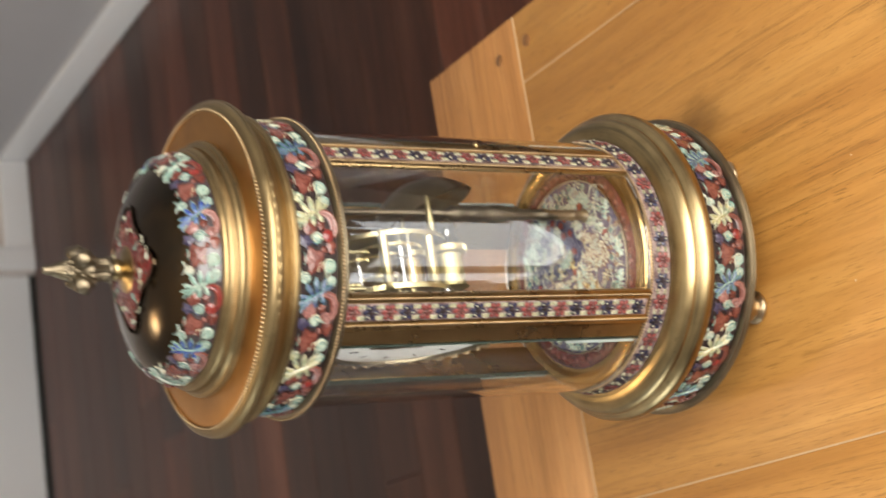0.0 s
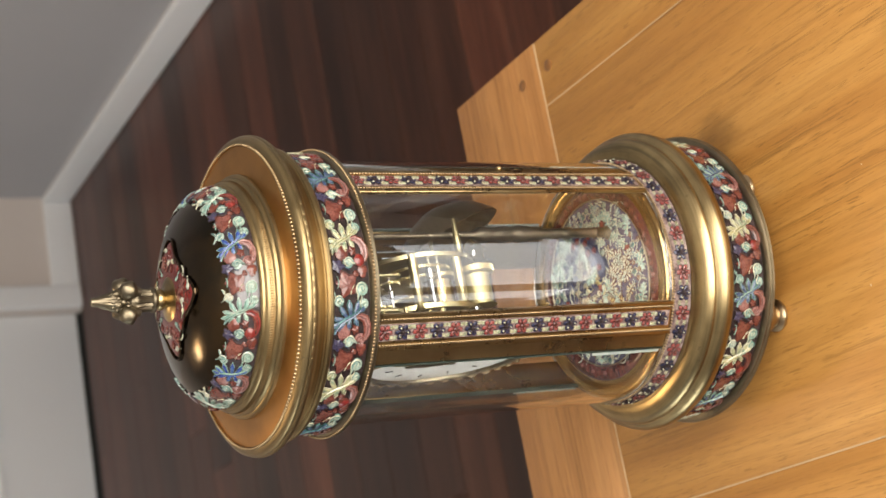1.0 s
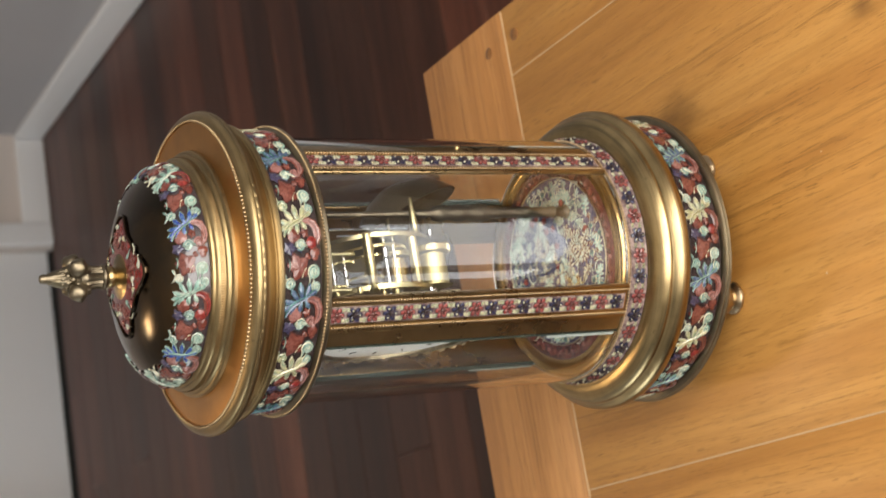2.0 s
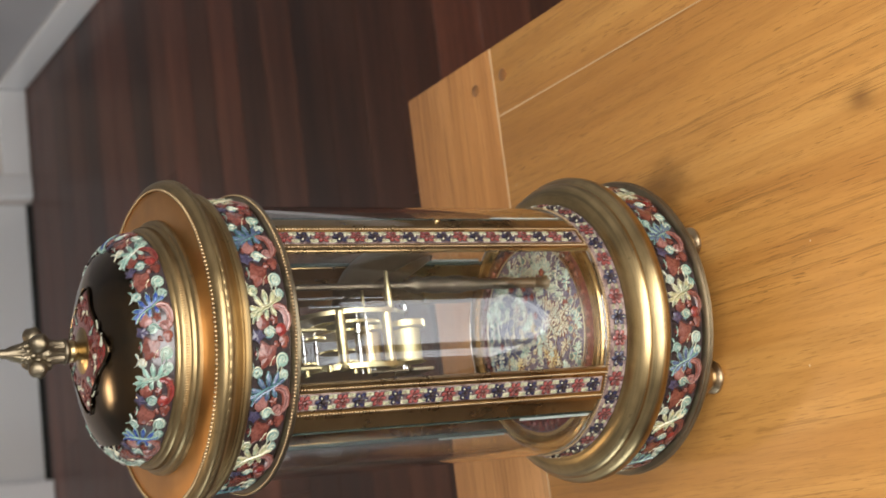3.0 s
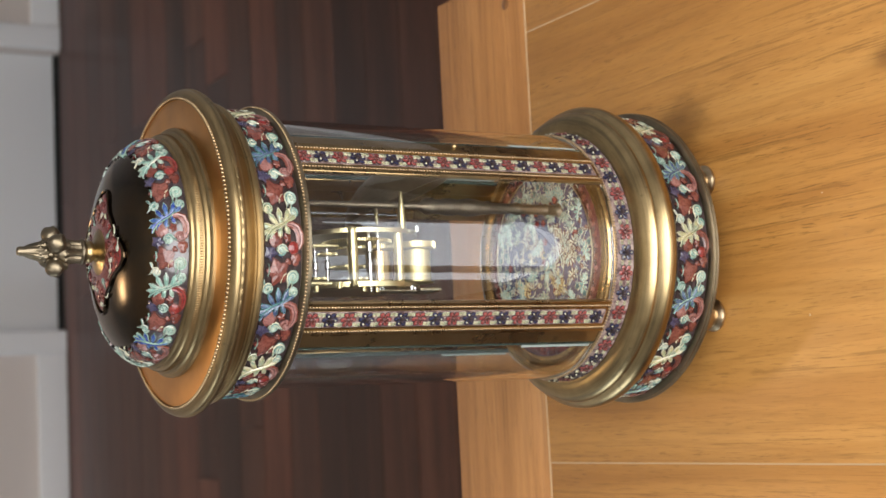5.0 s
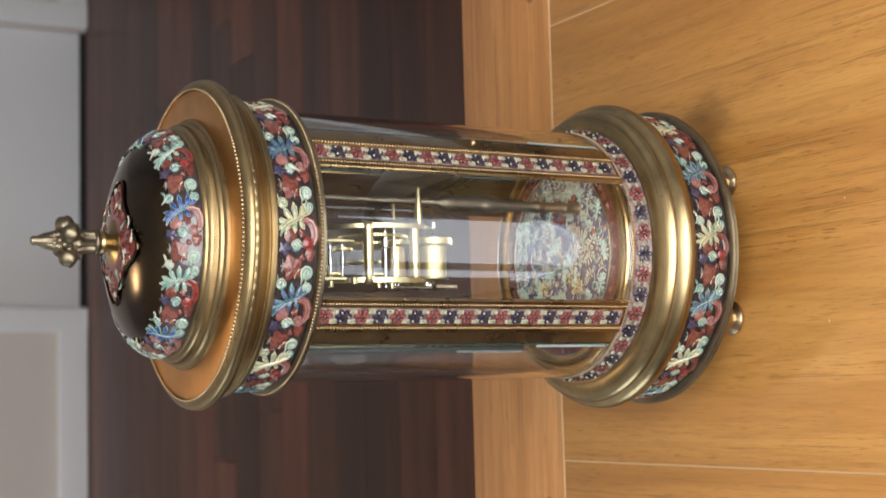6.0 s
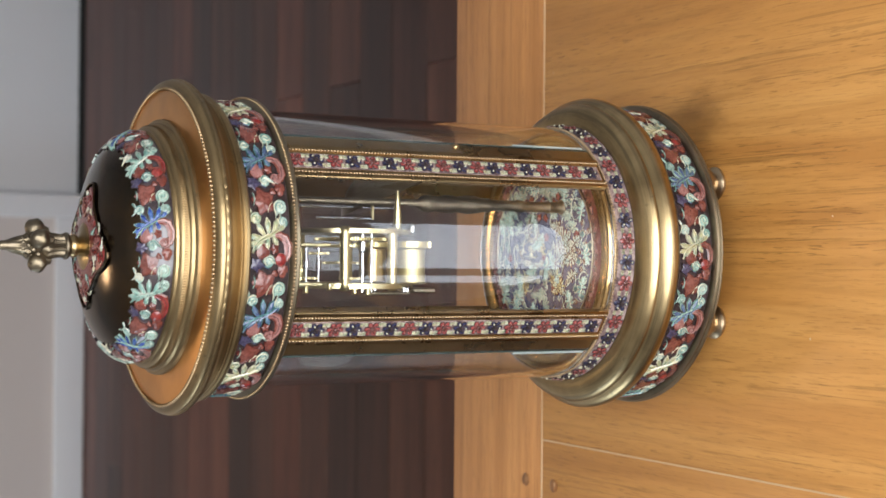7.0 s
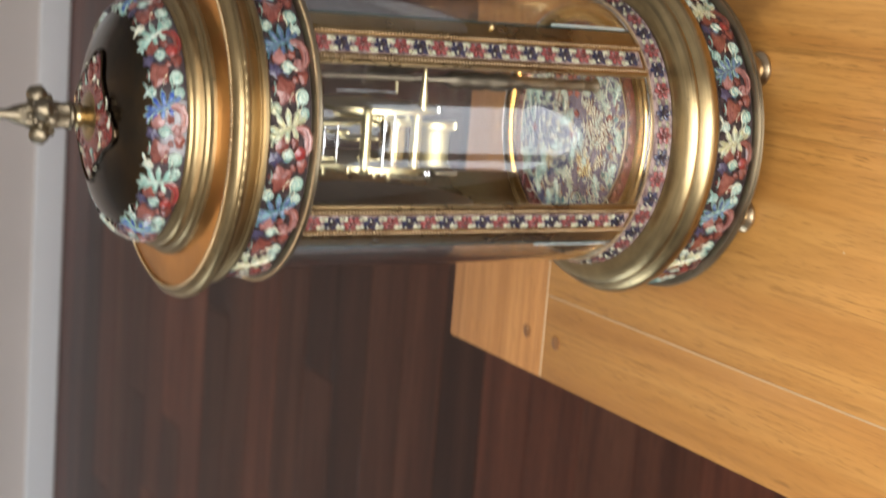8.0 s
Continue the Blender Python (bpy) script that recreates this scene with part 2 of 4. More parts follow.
        patch = ramp(nt, noise_tex(nt, coords(nt, tuple(0.055 * d for d in dash)), 1.0, 3), [(0.40, (0.15, 0.15, 0.15)), (0.62, (1, 1, 1))])
        lines = ramp(nt, strokes, [(0.60, (0, 0, 0)), (0.67, (0.68, 0.68, 0.68))])
        col = mixed(nt, col, tuple(0.42 * c for c in stops[0][1]), mixed(nt, lines, patch, 1.0, "MULTIPLY"))
        # long thin dark lines along the grain
        veins = noise_tex(nt, coords(nt, tuple(d * (0.36 if d > 500 else 0.11) for d in dash)), 1.0, 3, 0.6, 0.5)
        drawn = ramp(nt, noise_tex(nt, coords(nt, tuple(0.03 * d for d in dash)), 1.0, 2), [(0.44, (0, 0, 0)), (0.58, (1, 1, 1))])
        veins = ramp(nt, veins, [(0.575, (0, 0, 0)), (0.61, (0.60, 0.60, 0.60)), (0.68, (0.30, 0.30, 0.30))])
        col = mixed(nt, col, tuple(0.45 * c for c in stops[0][1]), mixed(nt, veins, drawn, 1.0, "MULTIPLY"))
        figure = noise_tex(nt, coords(nt, tuple(0.020 * d for d in dash)), 1.0, 3, 0.5, 2.2)
        col = mixed(nt, col, tuple(0.80 * c for c in stops[0][1]), ramp(nt, figure, [(0.46, (0, 0, 0)), (0.54, (0.30, 0.30, 0.30)), (0.60, (0.05, 0.05, 0.05))]))
    for x, y, size in knots:
        d = nt.nodes.new("ShaderNodeVectorMath")
        d.operation = "DISTANCE"
        d.inputs[1].default_value = (x, y * 0.7, 0)
        sq = nt.nodes.new("ShaderNodeMapping")
        sq.inputs["Scale"].default_value = (1, 0.7, 0)
        nt.links.new(plain, sq.inputs[0])
        nt.links.new(sq.outputs[0], d.inputs[0])
        wob = nt.nodes.new("ShaderNodeMath")
        wob.operation = "MULTIPLY_ADD"
        nt.links.new(noise_tex(nt, coords(nt, (110, 45, 110)), 1.0, 4), wob.inputs[0])
        wob.inputs[1].default_value = size * 1.1
        nt.links.new(d.outputs["Value"], wob.inputs[2])
        rings = ramp(nt, wob.outputs[0], [(size * 0.5, (0.80, 0.80, 0.80)), (size * 1.0, (0.55, 0.55, 0.55)), (size * 1.5, (0.10, 0.10, 0.10)), (size * 2.0, (0, 0, 0))])
        col = mixed(nt, col, tuple(0.35 * c for c in stops[0][1]), rings)
    if vary:
        tint = ramp(nt, oi.outputs["Random"], [(0.0, (1 - vary, 1 - vary, 1 - vary)), (0.5, (1, 1, 1)), (1.0, (1 + vary * 0.9, 1 + vary * 0.55, 1 + vary * 0.5))])
        col = mixed(nt, col, tint, 1.0, "MULTIPLY")
    nt.links.new(col, b.inputs["Base Color"])
    nt.links.new(span(nt, grain, *rough), b.inputs["Roughness"])
    b.inputs["Coat Weight"].default_value = coat
    b.inputs["Coat Roughness"].default_value = 0.25
    b.inputs["Specular IOR Level"].default_value = gloss
    bump(nt, b, grain, bump_mm / 1000, 0.35)
    return m


OAK_STOPS = [(0.25, (0.34, 0.143, 0.029)), (0.5, (0.43, 0.203, 0.046)), (0.75, (0.495, 0.255, 0.067))]
END_STOPS = [(0.25, (0.35, 0.148, 0.040)), (0.5, (0.45, 0.205, 0.062)), (0.75, (0.52, 0.262, 0.090))]
OAK_LONG = wood("honey_oak_lengthwise", OAK_STOPS, (9.0, 0.5, 9.0), 3.6, (0.38, 0.52), 0.0, 0.12, knots=((0.0840, -0.0335, 0.0200), (0.0856, -0.2040, 0.0085)), streak=0.20, fleck=0.14, pore=0.24, dash=(1050, 62, 1050))
OAK_CROSS = wood("honey_oak_crosswise", END_STOPS, (0.4, 10.0, 10.0), 4.0, (0.38, 0.52), 0.0, 0.12, streak=0.30, fleck=0.22, pore=0.3, dash=(56, 1050, 1050))
# Pale tone for worn board joints, their caught light painted in, and crumbs.
SEAM = paint("pale_glint_and_crumb", (0.66, 0.46, 0.26), 0.5, 200, 0.1, 0.3)
OAK_PLUG = wood("dark_oak_plug", [(0.3, (0.16, 0.065, 0.018)), (0.7, (0.28, 0.12, 0.035))], (1, 1, 1), 60, vary=0.0)
PLANK = wood("red_brown_laminate", [(0.25, (0.034, 0.0105, 0.0055)), (0.5, (0.074, 0.0250, 0.0128)), (0.8, (0.130, 0.052, 0.029))], (0.5, 7.0, 7.0), 1.8, (0.24, 0.36), 0.55, 0.0, 0.05, gloss=0.25)


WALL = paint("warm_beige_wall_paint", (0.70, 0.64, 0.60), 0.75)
# East wall's weaker light is put into this darker grey paint.
SHADEDWALL = paint("shaded_grey_wall_paint", (0.42, 0.42, 0.44), 0.75)
CEILING = paint("white_ceiling_paint", (0.82, 0.80, 0.77), 0.8)
TRIM = paint("white_gloss_trim", (0.84, 0.86, 0.88), 0.35, 60, 0.1, 0.03)
DOORP = paint("white_door_paint", (0.87, 0.90, 0.93), 0.4, 60, 0.1, 0.03)
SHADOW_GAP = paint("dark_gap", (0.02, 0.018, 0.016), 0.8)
DIALW = paint("ivory_dial", (0.80, 0.79, 0.76), 0.25, 300, 0.05, 0.03)
BLACK = paint("black_lacquer", (0.012, 0.011, 0.011), 0.25, 300, 0.02, 0.05)


def glass_mat(name, tint=(1, 1, 1), ior=1.47):
    m, nt, b = node_mat(name)
    b.inputs["Base Color"].default_value = (*tint, 1)
    b.inputs["Transmission Weight"].default_value = 1
    b.inputs["Roughness"].default_value = 0.01
    b.inputs["IOR"].default_value = ior
    return m


GLASS = glass_mat("clear_glass", (0.99, 1.0, 0.99), 1.6)
# Painted glint: pale strip for the window's reflection on the glass bevel.
BEVEL_GLINT = paint("pale_glint_paint", (0.36, 0.40, 0.38), 0.12, 300, 0.02, 0.1)
GLASS_EDGE = paint("green_glass_edge", (0.035, 0.05, 0.042), 0.15, 300, 0.02, 0.1)
GLOW, gnt, gb = node_mat("warm_lamp_glass")
gb.inputs["Base Color"].default_value = (0.9, 0.85, 0.75, 1)
gb.inputs["Emission Color"].default_value = (1.0, 0.72, 0.4, 1)
gb.inputs["Emission Strength"].default_value = 9


# ---- mesh helpers ----
def thing(name, at=(0, 0, 0), label="", category="", group="", kind=""):
    ob = new(name)
    ob.location = at
    ob.empty_display_size = 0.02
    return tagged(ob, label, category, group, kind)


def mesh_of(name, bm, mats, sharp=38):
    me = bpy.data.meshes.new(name)
    bm.to_mesh(me)
    bm.free()
    for m in mats if isinstance(mats, (list, tuple)) else [mats]:
        me.materials.append(m)
    me.polygons.foreach_set("use_smooth", [True] * len(me.polygons))
    me.set_sharp_from_angle(angle=radians(sharp))
    return me


def part(name, bm, material, parent, label="", sharp=38, kind=""):
    ob = new(name, mesh_of(name, bm, material, sharp))
    ob.parent = parent
    return tagged(ob, label, kind=kind)


def again(name, me, parent, m=None, label=""):
    ob = new(name, me)
    ob.parent = parent
    if m is not None:
        ob.matrix_basis = m
    return tagged(ob, label)


def setting(name, bm, material, label, category, sharp=38):
    return tagged(new(name, mesh_of(name, bm, material, sharp)), label, category, kind="structure")


def turned(profile, n=96, closed=False, bm=None, at=(0, 0, 0), slot=0):
    """A turned form round z from (radius, height) pairs."""
    bm = bm or bmesh.new()
    rings = []
    for r, z in profile:
        if r < 1e-6:
            rings.append([bm.verts.new((at[0], at[1], at[2] + z))])
        else:
            rings.append([bm.verts.new((at[0] + r * math.sin(2 * math.pi * i / n), at[1] - r * math.cos(2 * math.pi * i / n), at[2] + z)) for i in range(n)])
    pairs = list(zip(rings, rings[1:])) + ([(rings[-1], rings[0])] if closed else [])
    for a, b in pairs:
        for i in range(n):
            j = (i + 1) % n
            f = [a[i % len(a)], a[j % len(a)], b[j % len(b)], b[i % len(b)]]
            f = list(dict.fromkeys(f))
            if len(f) > 2:
                bm.faces.new(f).material_index = slot
    return bm


def box(x0, y0, z0, x1, y1, z1, bevel=0.0, seg=2, bm=None):
    b = bmesh.new()
    bmesh.ops.create_cube(b, size=1, matrix=Matrix.Translation(((x0 + x1) / 2, (y0 + y1) / 2, (z0 + z1) / 2)) @ Matrix.Diagonal((x1 - x0, y1 - y0, z1 - z0, 1)))
    if bevel:
        bmesh.ops.bevel(b, geom=list(b.edges), offset=bevel, segments=seg, affect="EDGES", profile=0.6)
    if bm is None:
        return b
    me = bpy.data.meshes.new("joined")
    b.to_mesh(me)
    b.free()
    bm.from_mesh(me)
    bpy.data.meshes.remove(me)
    return bm


def ball(bm, at, r, u=8, v=5, squash=1.0, slot=0):
    at = Vector(at)
    rings = [[bm.verts.new(at + Vector((0, 0, r * squash)))]]
    for j in range(1, v):
        a = math.pi * j / v
        rings.append([bm.verts.new(at + Vector((r * math.sin(a) * math.cos(2 * math.pi * i / u), r * math.sin(a) * math.sin(2 * math.pi * i / u), r * squash * math.cos(a)))) for i in range(u)])
    rings.append([bm.verts.new(at - Vector((0, 0, r * squash)))])
    for a, b in zip(rings, rings[1:]):
        for i in range(u):
            f = list(dict.fromkeys([a[i % len(a)], b[i % len(b)], b[(i + 1) % len(b)], a[(i + 1) % len(a)]]))
            if len(f) > 2:
                bm.faces.new(f).material_index = slot
    return bm


def spun(bm, m):
    bmesh.ops.transform(bm, matrix=m, verts=bm.verts)
    return bm


def outline_prism(bm, pts, z0, z1):
    a = [bm.verts.new((x, y, z0)) for x, y in pts]
    b = [bm.verts.new((x, y, z1)) for x, y in pts]
    bm.faces.new(a[::-1])
    bm.faces.new(b)
    for i in range(len(pts)):
        j = (i + 1) % len(pts)
        bm.faces.new((a[i], a[j], b[j], b[i]))
    return bm


def turn_z(deg):
    return Matrix.Rotation(radians(deg), 4, "Z")


# ---- the room ----
W, EA, S, N = ROOM
T = 0.12
DOOR = (0.175, 0.925, 1.53)               # door leaf: x0, x1, top
CAS = 0.062                               # casing width
setting("floor", box(W - T, S - T, FLOOR_Z - 0.1, EA + T, N + T, FLOOR_Z - 0.006), SHADOW_GAP, "dark subfloor below red-brown laminate planks", "floor")
bm = box(W - T, N, FLOOR_Z - 0.006, DOOR[0], N + T, CEIL_Z)
box(DOOR[1], N, FLOOR_Z - 0.006, EA + T, N + T, CEIL_Z, bm=bm)
box(DOOR[0], N, DOOR[2], DOOR[1], N + T, CEIL_Z, bm=bm)
setting("wall_north", bm, WALL, "warm beige painted wall with a doorway in it", "wall")
setting("wall_east", box(EA, S - T, FLOOR_Z - 0.006, EA + T, N, CEIL_Z), SHADEDWALL, "cool grey plain side wall, its shade put into the paint", "wall")
bm = box(W - T, S - T, FLOOR_Z - 0.006, WIN[0], S, CEIL_Z)
box(WIN[1], S - T, FLOOR_Z - 0.006, EA, S, CEIL_Z, bm=bm)
box(WIN[0], S - T, WIN[3], WIN[1], S, CEIL_Z, bm=bm)
setting("wall_south", bm, WALL, "warm beige painted wall with a wide window opening", "wall")
# Unseen opening added in the west wall round the fill lamp.
FILL_OPENING = (0.6, 2.4, 0.15, 1.65)
bm = box(W - T, S, FLOOR_Z - 0.006, W, FILL_OPENING[0], CEIL_Z)
box(W - T, FILL_OPENING[1], FLOOR_Z - 0.006, W, N, CEIL_Z, bm=bm)
box(W - T, FILL_OPENING[0], FLOOR_Z - 0.006, W, FILL_OPENING[1], FILL_OPENING[2], bm=bm)
box(W - T, FILL_OPENING[0], FILL_OPENING[3], W, FILL_OPENING[1], CEIL_Z, bm=bm)
setting("wall_west", bm, WALL, "unseen warm beige painted wall with an opening added for fill light", "wall")
setting("ceiling", box(W - T, S - T, CEIL_Z, EA + T, N + T, CEIL_Z + 0.1), CEILING, "plain white painted ceiling", "ceiling")


def skirting(name, x0, y0, x1, y1):
    bm = box(x0, y0, FLOOR_Z + 0.001, x1, y1, FLOOR_Z + 0.078, 0.005, 3)
    setting(name, bm, TRIM, "white gloss painted wooden baseboard along the wall", "baseboard")


skirting("baseboard_north_east", DOOR[1] + CAS, N - 0.016, EA - 0.017, N - 0.0005)
skirting("baseboard_north_west", W, N - 0.016, DOOR[0] - CAS, N - 0.0005)
skirting("baseboard_east", EA - 0.016, S, EA - 0.0005, N)

# doorway: casing and a white panelled leaf
bm = box(DOOR[0] - CAS, N - 0.02, FLOOR_Z + 0.001, DOOR[0], N - 0.0005, DOOR[2] + CAS, 0.005, 3)
box(DOOR[1], N - 0.02, FLOOR_Z + 0.001, DOOR[1] + CAS, N - 0.0005, DOOR[2] + CAS, 0.005, 3, bm)
box(DOOR[0], N - 0.0195, DOOR[2], DOOR[1], N - 0.0005, DOOR[2] + CAS, 0.004, 3, bm)
setting("trim", bm, TRIM, "white painted wooden casing round the doorway", "door casing")
door = thing("door_1", (0, 0, 0), "closed white painted panelled interior door in its casing", "door", kind="structure")
part("leaf", box(DOOR[0] + 0.003, N + 0.045, FLOOR_Z + 0.006, DOOR[1] - 0.003, N + 0.082, DOOR[2] - 0.003, 0.002), DOORP, door)
# Dark strip stands in for the shade in the gap under the door.
part("threshold_shade", box(DOOR[0] + 0.001, N + 0.04, FLOOR_Z + 0.0005, DOOR[1] - 0.001, N + 0.085, FLOOR_Z + 0.0045), SHADOW_GAP, door)
for px0, px1 in ((DOOR[0] + 0.11, DOOR[0] + 0.345), (DOOR[1] - 0.345, DOOR[1] - 0.11)):
    for pz0, pz1 in ((FLOOR_Z + 0.24, FLOOR_Z + 0.85), (FLOOR_Z + 1.02, FLOOR_Z + 1.87)):
        bm = bmesh.new()
        w = 0.018
        for b in ((px0, pz0, px1, pz0 + w), (px0, pz1 - w, px1, pz1), (px0, pz0 + w, px0 + w, pz1 - w), (px1 - w, pz0 + w, px1, pz1 - w)):
            box(b[0], N + 0.037, b[1], b[2], N + 0.0448, b[3], 0.003, 2, bm)
        part("panel_moulding", bm, DOORP, door)

lamp = thing("ceiling_lamp", (-0.22, 1.65, CEIL_Z), "round warm-lit glass ceiling lamp with a brass ring", "ceiling lamp")
part("backplate", turned([(0.001, 0.0), (0.185, 0.0), (0.185, -0.015), (0.001, -0.02)], 40), POLISHED, lamp)
part("shade", turned([(0.175, -0.016), (0.170, -0.040), (0.110, -0.058), (0.001, -0.064)], 40), GLOW, lamp)

for nm, frame_box, axis in (("window_1", WIN, 0), ("fill_window", FILL_OPENING, 1)):
    win = thing(nm, (0, 0, 0), "white painted frame of a tall unseen glazed opening", "window", kind="structure")
    a0, a1, z0, z1 = frame_box
    am = (a0 + a1) / 2
    bars = [(a0, z0, a1, z0 + 0.05), (a0, z1 - 0.05, a1, z1), (a0, z0 + 0.05, a0 + 0.05, z1 - 0.05), (a1 - 0.05, z0 + 0.05, a1, z1 - 0.05), (am - 0.025, z0 + 0.05, am + 0.025, z1 - 0.05)]
    if axis == 0:
        bars[-1:] = [(a0 + 0.05, MASK_BAR[0], a1 - 0.05, MASK_BAR[1])]
        bars[0] = (a0 + 0.05, z0, a1 - 0.05, z0 + 0.014)
        # Another added bar; splits the low lamp's reflection into a zone and a streak.
        bars.append((-0.37, z0 + 0.014, -0.26, MASK_BAR[0]))
    bm = bmesh.new()
    for p0, q0, p1, q1 in bars:
        if axis == 0:
            box(p0, S - 0.055, q0, p1, S - 0.015, q1, 0.003, 1, bm)
        else:
            box(W - 0.055, p0, q0, W - 0.015, p1, q1, 0.003, 1, bm)
    part("window_frame", bm, TRIM, win)

# ---- the table ----
TX0, TX1, TY0, TY1 = -0.1915, 0.2385, -0.262, 0.2675
SEAM_Y, LX, RX = 0.1405, -0.1318, 0.1847
table = thing("wooden_table", (0, 0, FLOOR_Z), "honey-coloured oak table with a framed top and dark dowel plugs", "table")
table.location = (0, 0, 0)


def board(name, x0, y0, x1, y1, material, label, low=-0.03, top=0.0):
    g = 0.0002
    bm = box(x0 + g, y0 + g, low, x1 - g, y1 - g, top, 0.0005, 2)
    return part(name, bm, material, table, label)


board("end_board", TX0, SEAM_Y, TX1, TY1, OAK_CROSS, "oak end board with the grain running across")
board("side_board", TX0, TY0, LX, SEAM_Y, OAK_LONG, "oak side board with a dark plug", top=-0.0004)
board("side_board", RX, TY0, TX1, SEAM_Y, OAK_LONG, "oak side board with a dark plug", top=-0.0004)
board("centre_panel", LX, TY0, RX, SEAM_Y, OAK_LONG, "wide honey oak panel with long grain", top=-0.0002)
for x0, y0, x1, y1 in ((TX0 + 0.001, SEAM_Y - 0.0006, TX1 - 0.001, SEAM_Y + 0.0006), (LX - 0.0005, TY0 + 0.001, LX + 0.0005, SEAM_Y - 0.0006), (RX - 0.0004, TY0 + 0.001, RX + 0.0004, SEAM_Y - 0.0006)):
    part("seam", box(x0, y0, -0.004, x1, y1, 0.0002), SEAM, table, "pale worn line along a board joint, its caught light painted in")
bm = turned([(0.0, 0.0006), (0.0042, 0.0006), (0.0048, 0.0002), (0.0048, -0.004)], 20)
me = mesh_of("dowel_plug", bm, OAK_PLUG)
for x, y in ((0.2135, 0.1656), (0.2135, 0.1275), (-0.1626, 0.1613), (-0.1626, 0.1249)):
    again("dowel_plug", me, table, Matrix.Translation((x, y, 0.0)), "round dark wooden dowel plug")
for x0, y0, x1, y1 in ((TX0 + 0.05, TY1 - 0.075, TX1 - 0.05, TY1 - 0.05), (TX0 + 0.05, TY0 + 0.05, TX1 - 0.05, TY0 + 0.075), (TX0 + 0.05, TY0 + 0.075, TX0 + 0.075, TY1 - 0.075), (TX1 - 0.075, TY0 + 0.075, TX1 - 0.05, TY1 - 0.075)):
    part("apron", box(x0, y0, -0.1, x1, y1, -0.0305, 0.002), OAK_CROSS, table)
for x in (TX0 + 0.075, TX1 - 0.115):
    for y in (TY0 + 0.075, TY1 - 0.115):
        part("leg", box(x, y, FLOOR_Z + 0.0005, x + 0.04, y + 0.04, -0.0305, 0.003), OAK_LONG, table)

for x, y, s in ((0.129, 0.128, 0.0008), (-0.0477, -0.133, 0.0009), (0.020, -0.150, 0.0006)):
    bm = bmesh.new()
    bmesh.ops.create_icosphere(bm, subdivisions=1, radius=1.0)
    bmesh.ops.scale(bm, vec=(s, s * 0.7, 0.0004), verts=bm.verts)
    ob = new("crumb", mesh_of("crumb", bm, SEAM))
    ob.location = (x, y, 0.0003)
    tagged(ob, "tiny white crumb lying on the oak table", "crumb", "crumbs on the table")

# ---- the clock ----
clock = thing("mantel_clock", (0, 0, 0), "cylindrical brass and glass mantel clock with coloured floral enamel bands", "mantel clock")
TURN = 1.2                                 # the whole clock's turn on the table
POSTS = (-34.7 + TURN, 34.7 + TURN, 180 - 34.7 + TURN, 180 + 34.7 + TURN)

# feet
bm = turned([(0.0, 0.0), (0.0090, 0.0002), (0.0099, 0.0010), (0.0099, 0.0022), (0.0088, 0.0032), (0.0072, 0.0042), (0.0078, 0.0056), (0.0094, 0.0080), (0.0101, 0.0115), (0.0097, 0.0155), (0.0082, 0.0195), (0.008, 0.0225), (0.006, 0.0242)], 32)
foot_me = mesh_of("foot", bm, FOOTB)
for a in (-38.5, 39.5, 141.5, 219.5):
    again("foot", foot_me, clock, turn_z(a) @ Matrix.Translation((0, -0.0660, 0)) @ Matrix.Diagonal((1.02, 1.02, 1.13, 1)), "turned brass bun foot")

part("base_plinth", turned([(0.05, 0.0272), (0.0900, 0.0272), (0.0914, 0.0276), (0.0921, 0.0285), (0.0919, 0.0295), (0.0911, 0.0300), (0.0917, 0.0307), (0.0915, 0.0316), (0.0905, 0.0322), (0.0880, 0.0325), (0.0872, 0.0327), (0.0872, 0.0552), (0.0878, 0.0558), (0.0886, 0.0570), (0.0893, 0.0582)], 128), TARNISH, clock, "tarnished brass plinth rim")
part("base_shoulder", turned([(0.0893, 0.0582), (0.0915, 0.0590), (0.0930, 0.0604), (0.0939, 0.0626), (0.0940, 0.0648), (0.0933, 0.0668), (0.0917, 0.0686), (0.0904, 0.0696), (0.0898, 0.0701), (0.0892, 0.0706), (0.0899, 0.0709), (0.0901, 0.0716), (0.0897, 0.0728), (0.0887, 0.0742), (0.0872, 0.0756), (0.0853, 0.0768), (0.0831, 0.0777), (0.0808, 0.0783), (0.0792, 0.0784), (0.0786, 0.0786), (0.0781, 0.0789), (0.0770, 0.0789)], 128), BRASS, clock, "rounded aged brass shoulder moulding")
flower_ring = part("flower_ring", turned([(0.0770, 0.0786), (0.0764, 0.0788), (0.0750, 0.0888), (0.0751, 0.0894), (0.0742, 0.0902)], 128), E_LACE, clock, "narrow enamel ring with small red and blue flowers")
part("glass_seat", turned([(0.0742, 0.0902), (0.0734, 0.0912), (0.0722, 0.0915), (0.0714, 0.0910), (0.0712, 0.0904)], 128), POSTB, clock, "brown brass seat of the glass")
part("inner_rim", turned([(0.0712, 0.0904), (0.0711, 0.0920), (0.0706, 0.0929), (0.0698, 0.0931), (0.0690, 0.0926), (0.0684, 0.0920), (0.0664, 0.0914), (0.0636, 0.0911), (0.0627, 0.0917), (0.0619, 0.0921), (0.0612, 0.0918), (0.0609, 0.0905)], 128), DISH, clock, "gilt dished rim round the enamel floor")
plate = part("base_plate", turned([(0.0, 0.0912), (0.0612, 0.0912), (0.0612, 0.089)], 96), E_PLATE, clock, "violet enamel floor plate with cream and aqua scrolls")



def beads(name, places, r, parent, material=BEADED, label="row of tiny brass beads"):
    bm = bmesh.new()
    for p in places:
        ball(bm, p, r, 6, 4)
    return part(name, bm, material, parent, label, 80, kind="stuff")


